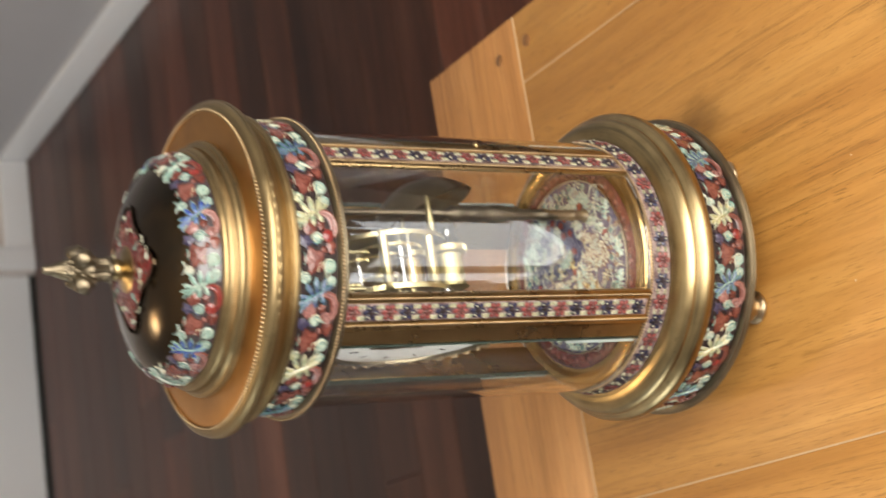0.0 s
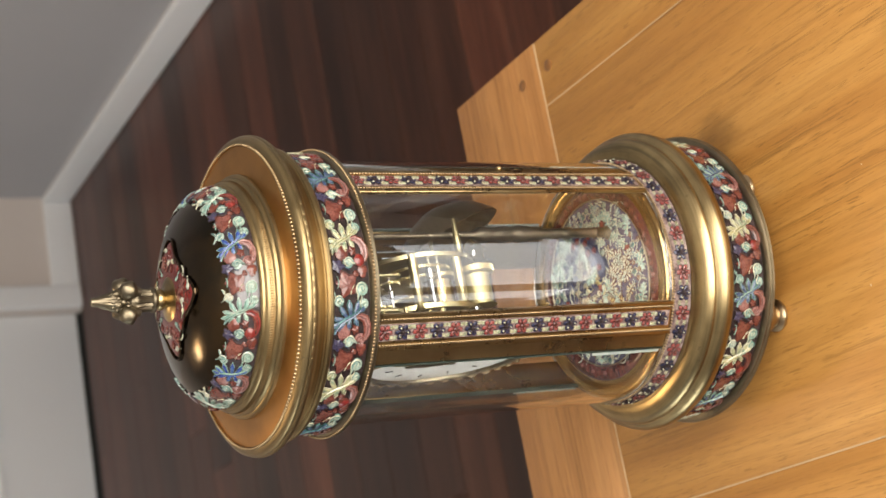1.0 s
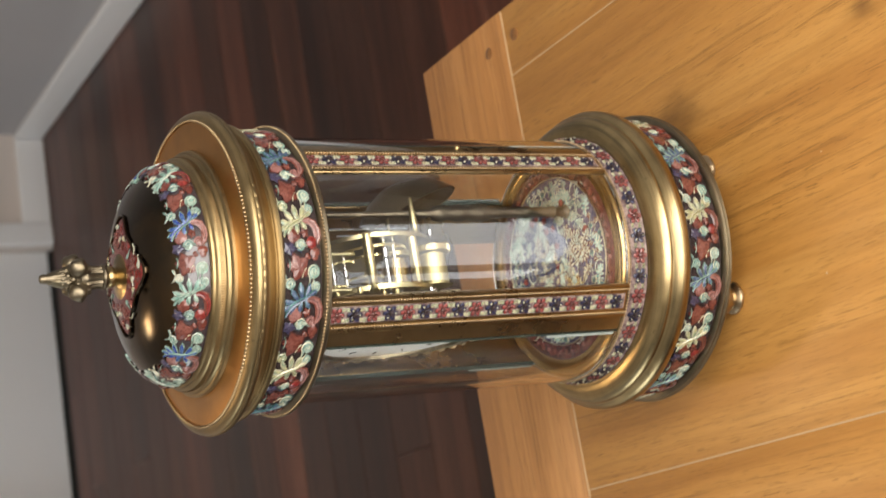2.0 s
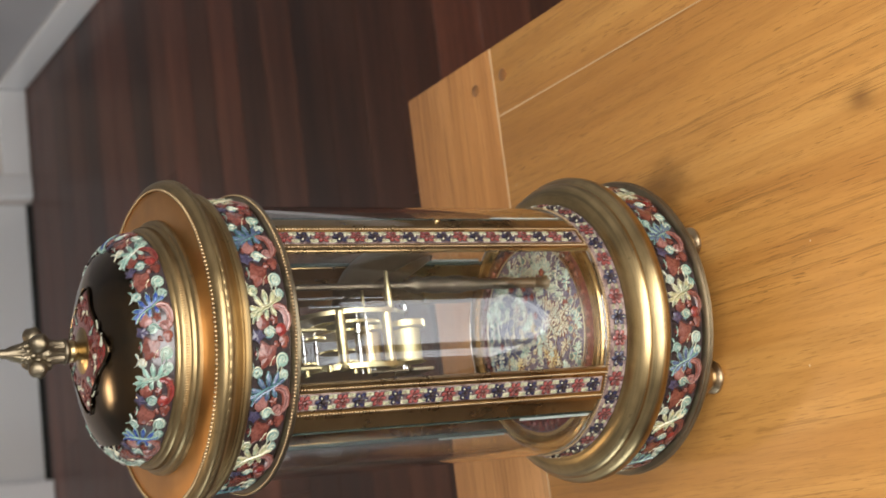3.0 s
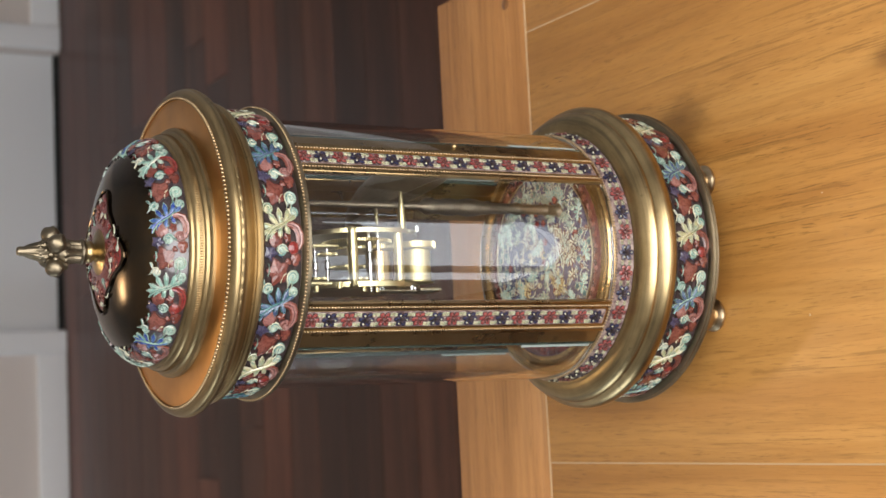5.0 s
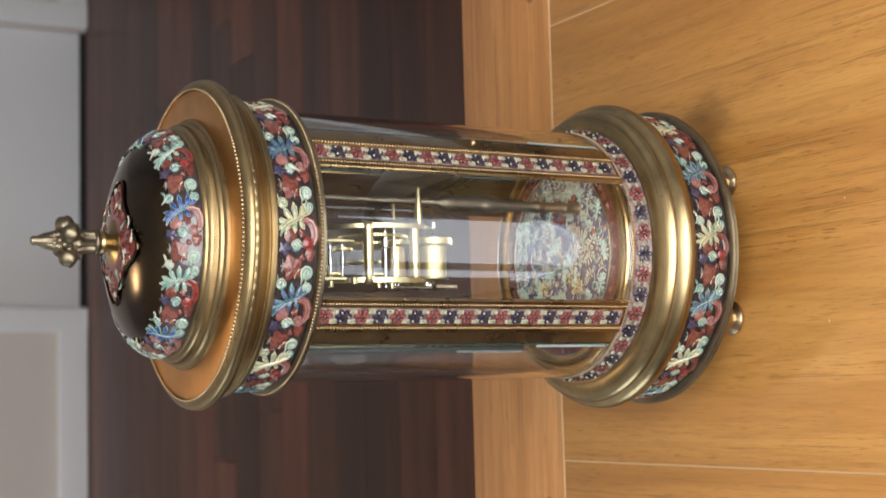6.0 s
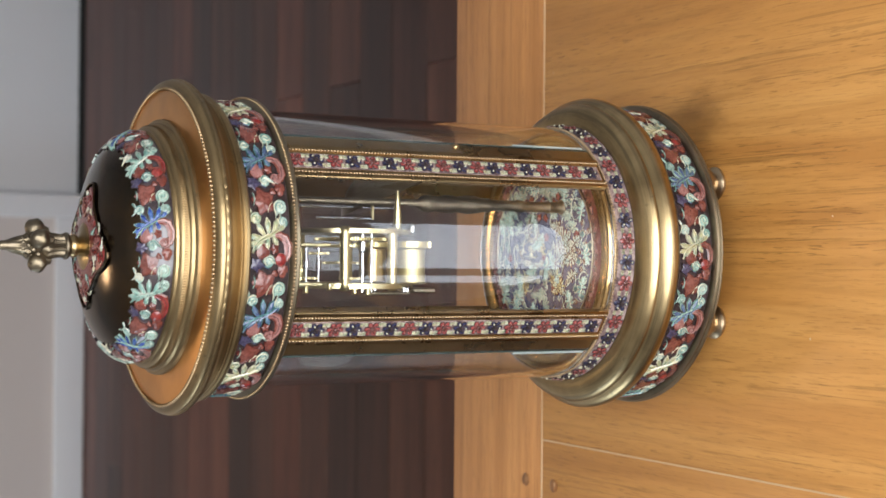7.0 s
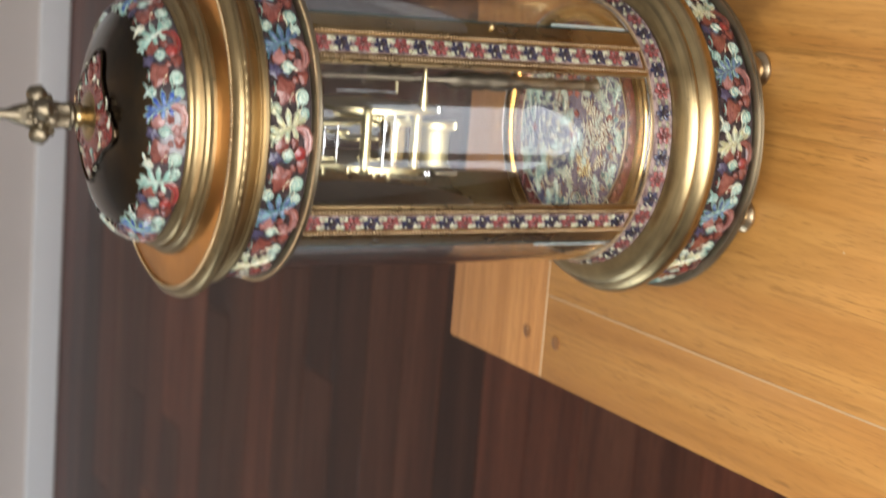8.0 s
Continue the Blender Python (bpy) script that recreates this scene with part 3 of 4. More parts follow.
def circle(r, z, n, a0=0.0):
    return [(r * math.sin(a0 + 2 * math.pi * i / n), -r * math.cos(a0 + 2 * math.pi * i / n), z) for i in range(n)]


beads("beading", circle(0.0749, 0.0900, 250), 0.00082, clock)

# ---- enamel motifs: closed outlines with a gilt wire edge, bent on to their surface ----
def cell(bm, pts, centre, surf, h=0.0010, slots=(0, 1), swirl=False, ribs=None):
    """One enamelled cell. pts: outline (s, v) in metres; surf(s, v, height) gives the place. ribs: heights round the outline."""
    cs, cv = centre

    def ring(k, height, rib=0.0):
        return [bm.verts.new(surf(cs + (s - cs) * k, cv + (v - cv) * k, height + (rib * ribs[i] if ribs else 0.0))) for i, (s, v) in enumerate(pts)]

    steps = [(1.0, -0.0004, 0), (0.985, h, 0), (0.91, h, 0)]
    if swirl:
        steps += [(0.88, h * 0.72, 0), (0.55, h * 0.86, 0), (0.52, h * 1.02, 0), (0.44, h * 1.02, 0), (0.41, h * 0.75, 0)]
    else:
        steps += [(0.88, h * 0.78, 0), (0.60, h * 1.05, 0.0005), (0.28, h * 1.25, 0.0004)]
    rings = [ring(*st) for st in steps]
    n = len(pts)
    for q, (a, b) in enumerate(zip(rings, rings[1:])):
        rim = q in (0, 1, 2) or (swirl and q in (4, 5, 6))
        for i in range(n):
            bm.faces.new((a[i], a[(i + 1) % n], b[(i + 1) % n], b[i])).material_index = slots[1] if rim else slots[0]
    top = bm.verts.new(surf(cs, cv, h * (0.9 if swirl else 1.35)))
    for i in range(n):
        bm.faces.new((rings[-1][i], rings[-1][(i + 1) % n], top)).material_index = slots[0]


def drop(s, v, ang, length, width, n=10):
    """A teardrop lobe from (s, v) towards ang (degrees, 0 along s, 90 along v)."""
    c, d = math.cos(radians(ang)), math.sin(radians(ang))
    pts = []
    for i in range(n):
        t = 2 * math.pi * i / n
        x = length * (0.5 - 0.5 * math.cos(t))
        y = width * 0.5 * math.sin(t) * (0.35 + 0.75 * (0.5 - 0.5 * math.cos(t)))
        pts.append((s + x * c - y * d, v + x * d + y * c))
    return pts, (s + 0.6 * length * c, v + 0.6 * length * d)


def disc(s, v, r, n=12, wob=0.0, ph=0.0, egg=0.0):
    return [(s + r * (1 + wob * math.cos(5 * 2 * math.pi * i / n + ph)) * math.cos(2 * math.pi * i / n), v + r * (1 + wob * math.cos(5 * 2 * math.pi * i / n + ph)) * (1 + egg) * math.sin(2 * math.pi * i / n)) for i in range(n)], (s, v)


def lobed(s, v, long_r, wide_r, ang, lobes, deep, n=45, bend=0.0, lean=0.0, root=0.0, pointed=False):
    """A leaf outline with rounded lobes that lean towards the tip; also its root and the ribs that run out into the lobes."""
    pts, ribs = [], []
    c, d = math.cos(radians(ang)), math.sin(radians(ang))
    for i in range(n):
        t = 2 * math.pi * i / n
        wave = abs(math.cos(lobes * t / 2))
        if pointed:
            wave = 1 - abs(math.sin(lobes * t / 2))
        k = 1 - deep * (1 - wave ** (0.8 if pointed else 0.6))
        x, y = long_r * k * math.cos(t), wide_r * k * math.sin(t)
        x += lean * long_r * wave * (0.4 + 0.6 * abs(math.sin(t)))
        y += bend * (x / long_r) ** 2 * wide_r
        pts.append((s + x * c - y * d, v + x * d + y * c))
        ribs.append(wave * 2 - 1.2)
    x, y = -root * long_r, bend * root ** 2 * wide_r
    return pts, ribs, (s + x * c - y * d, v + x * d + y * c)


def ribbon(bm, surf, path, widths, h=0.0011, slots=(0, 1)):
    """A raised, rounded ribbon along (s, v) points, with its own light edge."""
    rows = []
    for i, (s, v) in enumerate(path):
        a, b = path[max(i - 1, 0)], path[min(i + 1, len(path) - 1)]
        ds, dv = b[0] - a[0], b[1] - a[1]
        ln = math.hypot(ds, dv) or 1.0
        ns, nv = -dv / ln * widths[i], ds / ln * widths[i]
        rows.append([bm.verts.new(surf(s + ns * k, v + nv * k, z)) for k, z in ((1, -0.0003), (0.92, h * 0.62), (0.50, h), (0.07, h * 0.82), (-0.07, h * 0.82), (-0.50, h), (-0.92, h * 0.62), (-1, -0.0003))])
    for a, b in zip(rows, rows[1:]):
        for i in range(7):
            bm.faces.new((a[i], a[i + 1], b[i + 1], b[i])).material_index = slots[0] if i in (2, 4) else slots[1] if i in (1, 5) else 2
    for r in (rows[0], rows[-1]):
        bm.faces.new(r).material_index = slots[1]


def arc_path(s, v, ang, length, bend, n=7):
    """Points from (s, v) towards ang (degrees), turning by bend on the way."""
    pts = [(s, v)]
    for i in range(n - 1):
        a = radians(ang + bend * (i + 0.5) / (n - 1))
        s, v = s + length / (n - 1) * math.cos(a), v + length / (n - 1) * math.sin(a)
        pts.append((s, v))
    return pts


def curl(bm, surf, s, v, r, tail, length, sense=1, bend=-60, h=0.0012):
    """A comma: a spiral head that runs out into a tapering tail towards the angle tail."""
    path, wid = [], []
    end = radians(tail) - sense * math.pi / 2
    n = 17
    for i in range(n):
        u = i / (n - 1)
        th = end - sense * 2 * math.pi * 1.15 * (1 - u)
        rho = r * (0.10 + 0.56 * u)
        path.append((s + rho * math.cos(th), v + rho * math.sin(th)))
        wid.append(r * (0.14 + 0.18 * u))
    m = 7
    for p, i in zip(arc_path(*path[-1], tail, length, sense * bend, m)[1:], range(1, m)):
        path.append(p)
        wid.append(r * 0.34 * (1 - 0.9 * i / (m - 1)))
    cell(bm, *disc(s, v, r * 0.84, 14), surf, h * 0.62, (0, 0))
    ribbon(bm, surf, path, wid, h)
    return bm


def acanthus(surf, s, v, k=1.0, turn=0.0, wide=1.0):
    """A curling acanthus leaf: a spine with plump fingers on both sides; units of about a millimetre, (s, v) its middle."""
    bm = bmesh.new()
    c, d = math.cos(radians(turn)), math.sin(radians(turn))

    def at(x, y):
        x, y = x * k, (y - 9) * k * wide
        return s + x * c - y * d, v + x * d + y * c

    def finger(x, y, ang, length, width, bend, h=0.0011):
        ph = radians(ang + turn)
        mid = at(x, y)
        mid = mid[0] + 0.5 * length * k * math.cos(ph), mid[1] + 0.5 * length * k * math.sin(ph)
        pts, ribs, root = lobed(*mid, 0.52 * length * k, 0.86 * width * k, ang + turn, 5, 0.28, 25, 0.6 * math.sin(radians(bend)), 0.10, 0.1)
        cell(bm, pts, root, surf, h, ribs=[0.10 * r for r in ribs])

    for x, y, ang, length, width, bend in (
            (1.6, 8.2, 218, 8.0, 1.7, -20), (0.9, 10.2, 188, 8.6, 1.8, 0), (0.2, 12.2, 158, 8.0, 1.7, 22), (-1.0, 13.8, 122, 6.6, 1.6, 34),
            (2.2, 6.4, 262, 7.4, 1.7, -30), (3.2, 5.0, 290, 7.0, 1.6, -10), (2.6, 7.0, 322, 6.2, 1.6, 10), (1.4, 9.6, 352, 6.0, 1.6, 20), (0.4, 12.2, 24, 5.4, 1.5, 30)):
        finger(x, y, ang, length, width, bend)
    spine = [at(*p) for p in ((-4.0, 17.6), (-1.6, 14.4), (0.5, 11.0), (1.8, 7.6), (3.6, 4.2), (6.2, 1.8), (9.0, 0.6))]
    ribbon(bm, surf, spine, [w * k for w in (0.5, 0.9, 1.2, 1.3, 1.3, 1.1, 0.5)], 0.0017)
    return bm


def bean(surf, s, v, ang, length, width, bend=50, h=0.0012):
    bm = bmesh.new()
    n = 9
    ribbon(bm, surf, arc_path(s, v, ang, length, bend, n), [width * max(0.12, math.sin(math.pi * (i + 0.4) / n) ** 0.6) for i in range(n)], h)
    return bm


def red_leaf(surf, s, v, size, ang=30):
    """A five-pointed ivy leaf, domed, with ribs out to its points."""
    bm = bmesh.new()
    pts, ribs, root = lobed(s, v, size, size * 0.94, ang, 5, 0.34, 30, 0.2, 0.06, 0.15, True)
    cell(bm, pts, root, surf, 0.0010, ribs=[0.12 * r for r in ribs])
    return bm


def berry(surf, s, v, r):
    bm = bmesh.new()
    cell(bm, *disc(s, v, r, 14, 0.05, 1.0), surf, 0.0016)
    return bm


def one_curl(*a, **kw):
    return curl(bmesh.new(), *a, **kw)


def motif_unit(surf, half, tall, palette):
    """Pieces of one repeat of the floral pattern: two halves, a pale leaf and a blue leaf, in units of about a millimetre."""
    ks, kv = half / 40.0, tall / 22.5

    def u(s, v, h):
        return surf(s * ks, v * kv, h)

    out = []

    def put(name, bm, enams):
        out.append((name, mesh_of(name, bm, [*enams, E_GROUND], 35)))

    red, rust, pink, dark = (E_RED, E_EDGE), (E_RUST, E_EDGE), (E_PINK, E_RUST), (E_VIOLET, E_GROUND)

    def band_of(path, widths, h=0.0012):
        bm = bmesh.new()
        ribbon(bm, u, path, widths, h)
        return bm

    def heart(x, y, r, turn):
        bm = bmesh.new()
        pts, ribs, root = lobed(x, y, r, r * 0.85, turn, 3, 0.30, 24, 0.0, 0.05, 0.1)
        cell(bm, pts, root, u, 0.0011, ribs=[0.12 * q for q in ribs])
        return bm

    for n, (leaf, first, second, third, fruit, arm) in enumerate(palette):
        o = n * 40.0
        put("violet_patch", red_leaf(u, o + 15.0, 3.8, 4.8, 80), dark)
        put("stem", band_of(arc_path(o + 9.5, 3.4, 20, 11.0, 50, 8), [0.35, 0.4, 0.45, 0.5, 0.5, 0.45, 0.4, 0.3], 0.0009), (E_STEEL, E_VIOLET))
        put("petal", heart(o + 8.0, 6.6, 5.0, 200), pink if n else red)
        put("arm", band_of([(o + q, w) for q, w in ((0.8, 13.6), (0.6, 16.6), (2.0, 19.6), (5.4, 21.4), (9.4, 21.4), (12.6, 19.8))], [1.3, 2.1, 2.6, 2.7, 2.5, 1.8]), arm)
        put("leaflet", red_leaf(u, o + 7.2, 13.8, 3.0, 200), red)
        put("leaflet", heart(o + 17.6, 18.6, 3.8, 0), red)
        put("leaflet", heart(o + 19.0, 14.2, 2.1, 60), rust)
        put("ivy_leaf", red_leaf(u, o + 24.0, 8.6, 7.9, 196), rust)
        if fruit[0] is E_PINK:
            put("berry", one_curl(u, o + 12.4, 17.2, 3.9, 200, 3.4), fruit)
        else:
            put("berry", berry(u, o + 12.2, 17.0, 3.4), fruit)
        put("leaf", acanthus(u, o, 9.4, 1.02), leaf)
        put("curl", one_curl(u, o - 7.6, 3.4, 3.5, -20, 5.0, 1, -40), first)
        put("horn", bean(u, o - 9.4, 0.9, 190, 4.2, 0.9, 40), first)
        put("curl", one_curl(u, o - 5.8, 18.7, 3.2, 150, 4.0, -1, -60), second)
        put("curl", one_curl(u, o - 13.4, 17.6, 4.3, 20, 5.0, 1, -50), third)
        put("curl", one_curl(u, o + 13.2, 10.4, 3.6, 40, 6.5, -1, -40), second)
        put("tendril", bean(u, o - 15.4, 13.4, -60, 6.0, 0.45, 60), (E_PALE, E_PALE))
        put("tendril", bean(u, o + 20.0, 2.4, 30, 6.5, 0.5, -60), (E_AQUA, E_ICE))
    return out


def motif_ring(parent, surf, half, tall, count, start, palette):
    for name, me in motif_unit(surf, half, tall, palette):
        for i in range(count):
            again(name, me, parent, turn_z(start + 360 / count * i))


def drum_surface(R, z_top):
    def surf(s, v, h):
        a = -s / R
        return Vector(((R + h) * math.sin(a), -(R + h) * math.cos(a), z_top - v))
    return surf


band = part("base_band", turned([(0.0873, 0.0326), (0.0876, 0.0329), (0.0876, 0.0550), (0.0873, 0.0553)], 128), E_GROUND, clock, "dark enamel band with raised cream, blue and red foliage")
motif_ring(band, drum_surface(0.0876, 0.0549), math.pi * 0.0876 / 7, 0.0216, 7, 3.4, (((E_CREAM, E_PALE), (E_WHITE, E_PALE), (E_ICE, E_PALE), (E_ICE, E_PALE), (E_BRIGHT, E_RED), (E_RUST, E_EDGE)), ((E_STEEL, E_ICE), (E_AQUA, E_ICE), (E_AQUA, E_PALE), (E_WHITE, E_PALE), (E_PINK, E_RUST), (E_PINK, E_RUST))))

# ---- glass, posts and flower strips ----
tube = part("glass_tube", turned([(0.0724, 0.0916), (0.0748, 0.0916), (0.0748, 0.2842), (0.0724, 0.2842)], 128, True), GLASS, clock, "clear cylindrical glass")
tube.visible_shadow = False


def flower_mesh(petal, heart, other):
    bm = bmesh.new()

    def flat(s, v, h):
        return Vector((s, -h, v))

    for i in range(6):
        cell(bm, *drop(0, 0, 60 * i + 30, 0.0045, 0.0034, 10), flat, 0.0006, (0, 2))
    for i in range(6):
        cell(bm, *drop(0, 0, 60 * i + 30, 0.0029, 0.0011, 6), flat, 0.0010, (1, 1))
    cell(bm, *disc(0, 0, 0.0013, 8), flat, 0.0012, (1, 1))
    for i in range(3):
        cell(bm, *disc(0.0028 * math.cos(2.1 * i + 0.5), 0.0028 * math.sin(2.1 * i + 0.5), 0.0005, 6), flat, 0.0013, (3, 3))
    return mesh_of("flower", bm, [petal, heart, E_GROUND, other or E_PINK], 30)


FLOWER = {"red": flower_mesh(E_ROSE, E_EDGE, None), "blue": flower_mesh(E_PURPLE, E_GROUND, E_PALE)}
bm = bmesh.new()
for sx, sz in ((1, 1), (-1, 1), (1, -1), (-1, -1)):
    for lean, long in ((6, 0.0024), (38, 0.0026), (72, 0.0020)):
        ang = lean if sx > 0 else 180 - lean
        cell(bm, *drop(sx * 0.0019, sz * 0.0004, ang * sz, long, 0.0010, 7), lambda s, v, h: Vector((s, -h, v)), 0.0006)
SPRIG = mesh_of("sprig", bm, [E_CREAM, E_PALE], 30)

Z0, Z1 = 0.0910, 0.2850
for n, a in enumerate(POSTS):
    bm = box(-0.0098, -0.0752, Z0, 0.0098, -0.0718, Z1, 0.0005, 1)
    post = part("pilaster", bm, POSTB, clock, "brass post with a strip of red and blue enamel flowers")
    post.matrix_basis = turn_z(a)
    strip = part("flower_strip", box(-0.0046, -0.0757, Z0 + 0.002, 0.0046, -0.0750, Z1 - 0.001), E_LACE, post, "enamel strip with small flowers on pale lace")
    rows = []
    k = int((Z1 - Z0) / 0.0018)
    for i in range(k):
        for x in (-0.0071, 0.0071):
            rows.append((x, -0.0756, Z0 + 0.001 + 0.0018 * i))
    beads("beading", rows, 0.00092, post)
    for x in (-0.0088, 0.0088):
        part("fillet", box(x - 0.0008, -0.0758, Z0, x + 0.0008, -0.0750, Z1), POSTB, post)
    count = 18
    for i in range(count):
        z = Z0 + 0.008 + (Z1 - Z0 - 0.014) * i / (count - 1)
        again("flower", FLOWER["blue" if i % 2 == 0 else "red"], strip, Matrix.Translation((0, -0.0757, z)) @ Matrix.Diagonal((1.0, 1, 1.04, 1)))
        if i < count - 1:
            again("sprig", SPRIG, strip, Matrix.Translation((0, -0.0756, z + (Z1 - Z0 - 0.014) / (count - 1) / 2)))
    # frame strip beside the post, towards the wide glass
    side = 1 if a % 360 < 180 else -1
    side = -side if 90 < a % 360 < 270 else side
    bm = box(-0.0045, -0.0735, Z0, 0.0045, -0.0695, Z1, 0.0006, 1)
    fr = part("frame_strip", bm, POSTB, clock, "plain brass frame strip beside the glass")
    fr.matrix_basis = turn_z(a + side * 11.5)
    edge = part("glass_edge", box(-0.0004, -0.0740, Z0, 0.0004, -0.0700, Z1 - 0.001), GLASS_EDGE, clock, "pale green edge of the curved glass")
    edge.matrix_basis = turn_z(a + side * 15.6)
    bevel = part("bevel_glint", box(-0.0008, -0.0745, Z0 + 0.003, 0.0008, -0.0736, Z0 + 0.050), BEVEL_GLINT, clock, "pale strip painted as the glint on the glass bevel's foot")
    bevel.matrix_basis = turn_z(a + side * 16.6)

for i in range(40):
    a = 4.5 + 9 * i
    tilt = Matrix.Rotation(radians(-8), 4, "X")
    again("flower", FLOWER["red" if i % 2 == 0 else "blue"], flower_ring, turn_z(a) @ Matrix.Translation((0, -0.0757, 0.0836)) @ tilt @ Matrix.Diagonal((1.12, 1, 1.06, 1)))
    again("sprig", SPRIG, flower_ring, turn_z(a + 4.5) @ Matrix.Translation((0, -0.0756, 0.0838)) @ tilt @ Matrix.Rotation(radians(90), 4, "Y") @ Matrix.Diagonal((0.8, 1, 0.62, 1)))
part("door_catch", ball(bmesh.new(), (0, 0, 0), 0.0018, 10, 8), BRASS, clock, "small brass catch knob").matrix_basis = turn_z(48.4) @ Matrix.Translation((0, -0.0752, 0.180))

# ---- gallery and lid ----
part("gallery_rim", turned([(0.0715, 0.2838), (0.0775, 0.2838), (0.0800, 0.2842), (0.0811, 0.2852), (0.0811, 0.2866), (0.0800, 0.2878), (0.0780, 0.2884), (0.0772, 0.2888), (0.0772, 0.3104), (0.0780, 0.3108), (0.0800, 0.3112)], 128), TARNISH, clock, "tarnished brass gallery rim")
beads("beading", circle(0.0806, 0.2873, 262), 0.00085, clock)
gallery = part("gallery_band", turned([(0.0773, 0.2889), (0.0776, 0.2892), (0.0776, 0.3101), (0.0773, 0.3104)], 128), E_GROUND, clock, "dark enamel gallery band with raised cream, aqua and red foliage")
motif_ring(gallery, drum_surface(0.0776, 0.3100), math.pi * 0.0776 / 6, 0.0206, 6, 4.5, (((E_CREAM, E_PALE), (E_CREAM, E_PALE), (E_AQUA, E_PALE), (E_AQUA, E_PALE), (E_BRIGHT, E_RED), (E_PINK, E_RUST)), ((E_STEEL, E_TEAL), (E_AQUA, E_PALE), (E_AQUA, E_PALE), (E_ICE, E_PALE), (E_PINK, E_RUST), (E_PINK, E_RUST))))

part("lid_moulding", turned([(0.0700, 0.3108), (0.0806, 0.3108), (0.0816, 0.3118), (0.0817, 0.3132), (0.0808, 0.3142), (0.0812, 0.3152), (0.0808, 0.3156), (0.0828, 0.3196), (0.0852, 0.3214), (0.0869, 0.3224), (0.0878, 0.3232), (0.0882, 0.3240), (0.0883, 0.3260), (0.0878, 0.3263), (0.0879, 0.3272), (0.0875, 0.3282), (0.0865, 0.3291), (0.0852, 0.3298), (0.0836, 0.3302)], 128), LIDB, clock, "stepped aged brass lid moulding")
part("lid_plate", turned([(0.0836, 0.3302), (0.0828, 0.3298), (0.0816, 0.3300), (0.0665, 0.3308), (0.0655, 0.3306)], 128), GILT, clock, "flat orange gilt lid plate")
beads("beading", circle(0.0830, 0.3305, 230), 0.00105, clock)
bm = bmesh.new()
for i in range(92):
    stud = ball(bmesh.new(), (0, 0, 0), 1.0, 8, 5)
    m = turn_z(360 / 92 * i) @ Matrix.Translation((0, -0.0882, 0.3250)) @ Matrix.Diagonal((0.0022, 0.00020, 0.0009, 1))
    for f in stud.faces:
        bm.faces.new([bm.verts.new(m @ v.co) for v in f.verts])
    stud.free()
part("lid_studding", bm, LIDB, clock, "row of soft brass studs round the lid", 80, kind="stuff")
part("dome_collar", turned([(0.0670, 0.3306), (0.0668, 0.3324), (0.0660, 0.3332), (0.0650, 0.3334), (0.0648, 0.3346), (0.0644, 0.3352), (0.0634, 0.3356), (0.0631, 0.3388), (0.0623, 0.3398), (0.0613, 0.3404), (0.0611, 0.3416), (0.0601, 0.3424), (0.0587, 0.3424)], 128), LIDB, clock, "stepped brass collar under the dome")
bm = bmesh.new()
for i in range(300):
    a = 2 * math.pi * i / 300
    c, s = math.cos(a), math.sin(a)
    q = [Vector((0.06335 * s - dx * c, -0.06335 * c - dx * s, z)) for dx in (-0.0004, 0.0004) for z in (0.3360, 0.3386)]
    m = [Vector((0.06347 * s, -0.06347 * c, z)) for z in (0.3362, 0.3384)]
    v = [bm.verts.new(p) for p in q + m]
    bm.faces.new((v[0], v[4], v[5], v[1]))
    bm.faces.new((v[4], v[2], v[3], v[5]))
part("reeding", bm, LIDB, clock, "fine upright reeding on the collar", 20, kind="stuff")

# dome: a dark bronze cup with an enamelled band and a scalloped red cap
DOME = [(0.0596, 0.3424), (0.0597, 0.3450), (0.0589, 0.3480), (0.0576, 0.3510), (0.0557, 0.3540), (0.0531, 0.3567), (0.0500, 0.3592), (0.0464, 0.3614), (0.0424, 0.3633), (0.0380, 0.3650), (0.0330, 0.3665), (0.0275, 0.3678), (0.0215, 0.3688), (0.0150, 0.3695), (0.0080, 0.3699), (0.0000, 0.3700)]
DOME_LEN = [0.0]
for (r0, z0), (r1, z1) in zip(DOME, DOME[1:]):
    DOME_LEN.append(DOME_LEN[-1] + math.hypot(r1 - r0, z1 - z0))


def dome_at(length):
    length = min(max(length, 0.0), DOME_LEN[-1] - 1e-6)
    i = max(k for k in range(len(DOME_LEN) - 1) if DOME_LEN[k] <= length)
    t = (length - DOME_LEN[i]) / (DOME_LEN[i + 1] - DOME_LEN[i])
    (r0, z0), (r1, z1) = DOME[i], DOME[i + 1]
    ln = math.hypot(r1 - r0, z1 - z0)
    return r0 + (r1 - r0) * t, z0 + (z1 - z0) * t, (z1 - z0) / ln, -(r1 - r0) / ln


BAND_TOP = 0.0190


def dome_surface(s, v, h):
    r, z, nr, nz = dome_at(BAND_TOP - v)
    a = -s / 0.0535
    return Vector(((r + nr * h) * math.sin(a), -(r + nr * h) * math.cos(a), z + nz * h))


part("dome", turned(DOME, 128), BRONZE, clock, "smooth dark bronze dome")
dome_band = part("dome_band", turned([(r + 0.0003, z + 0.0001) for r, z in DOME[:6]], 128), E_GLAZE, clock, "dark enamel dome band with raised blue, white and red foliage")
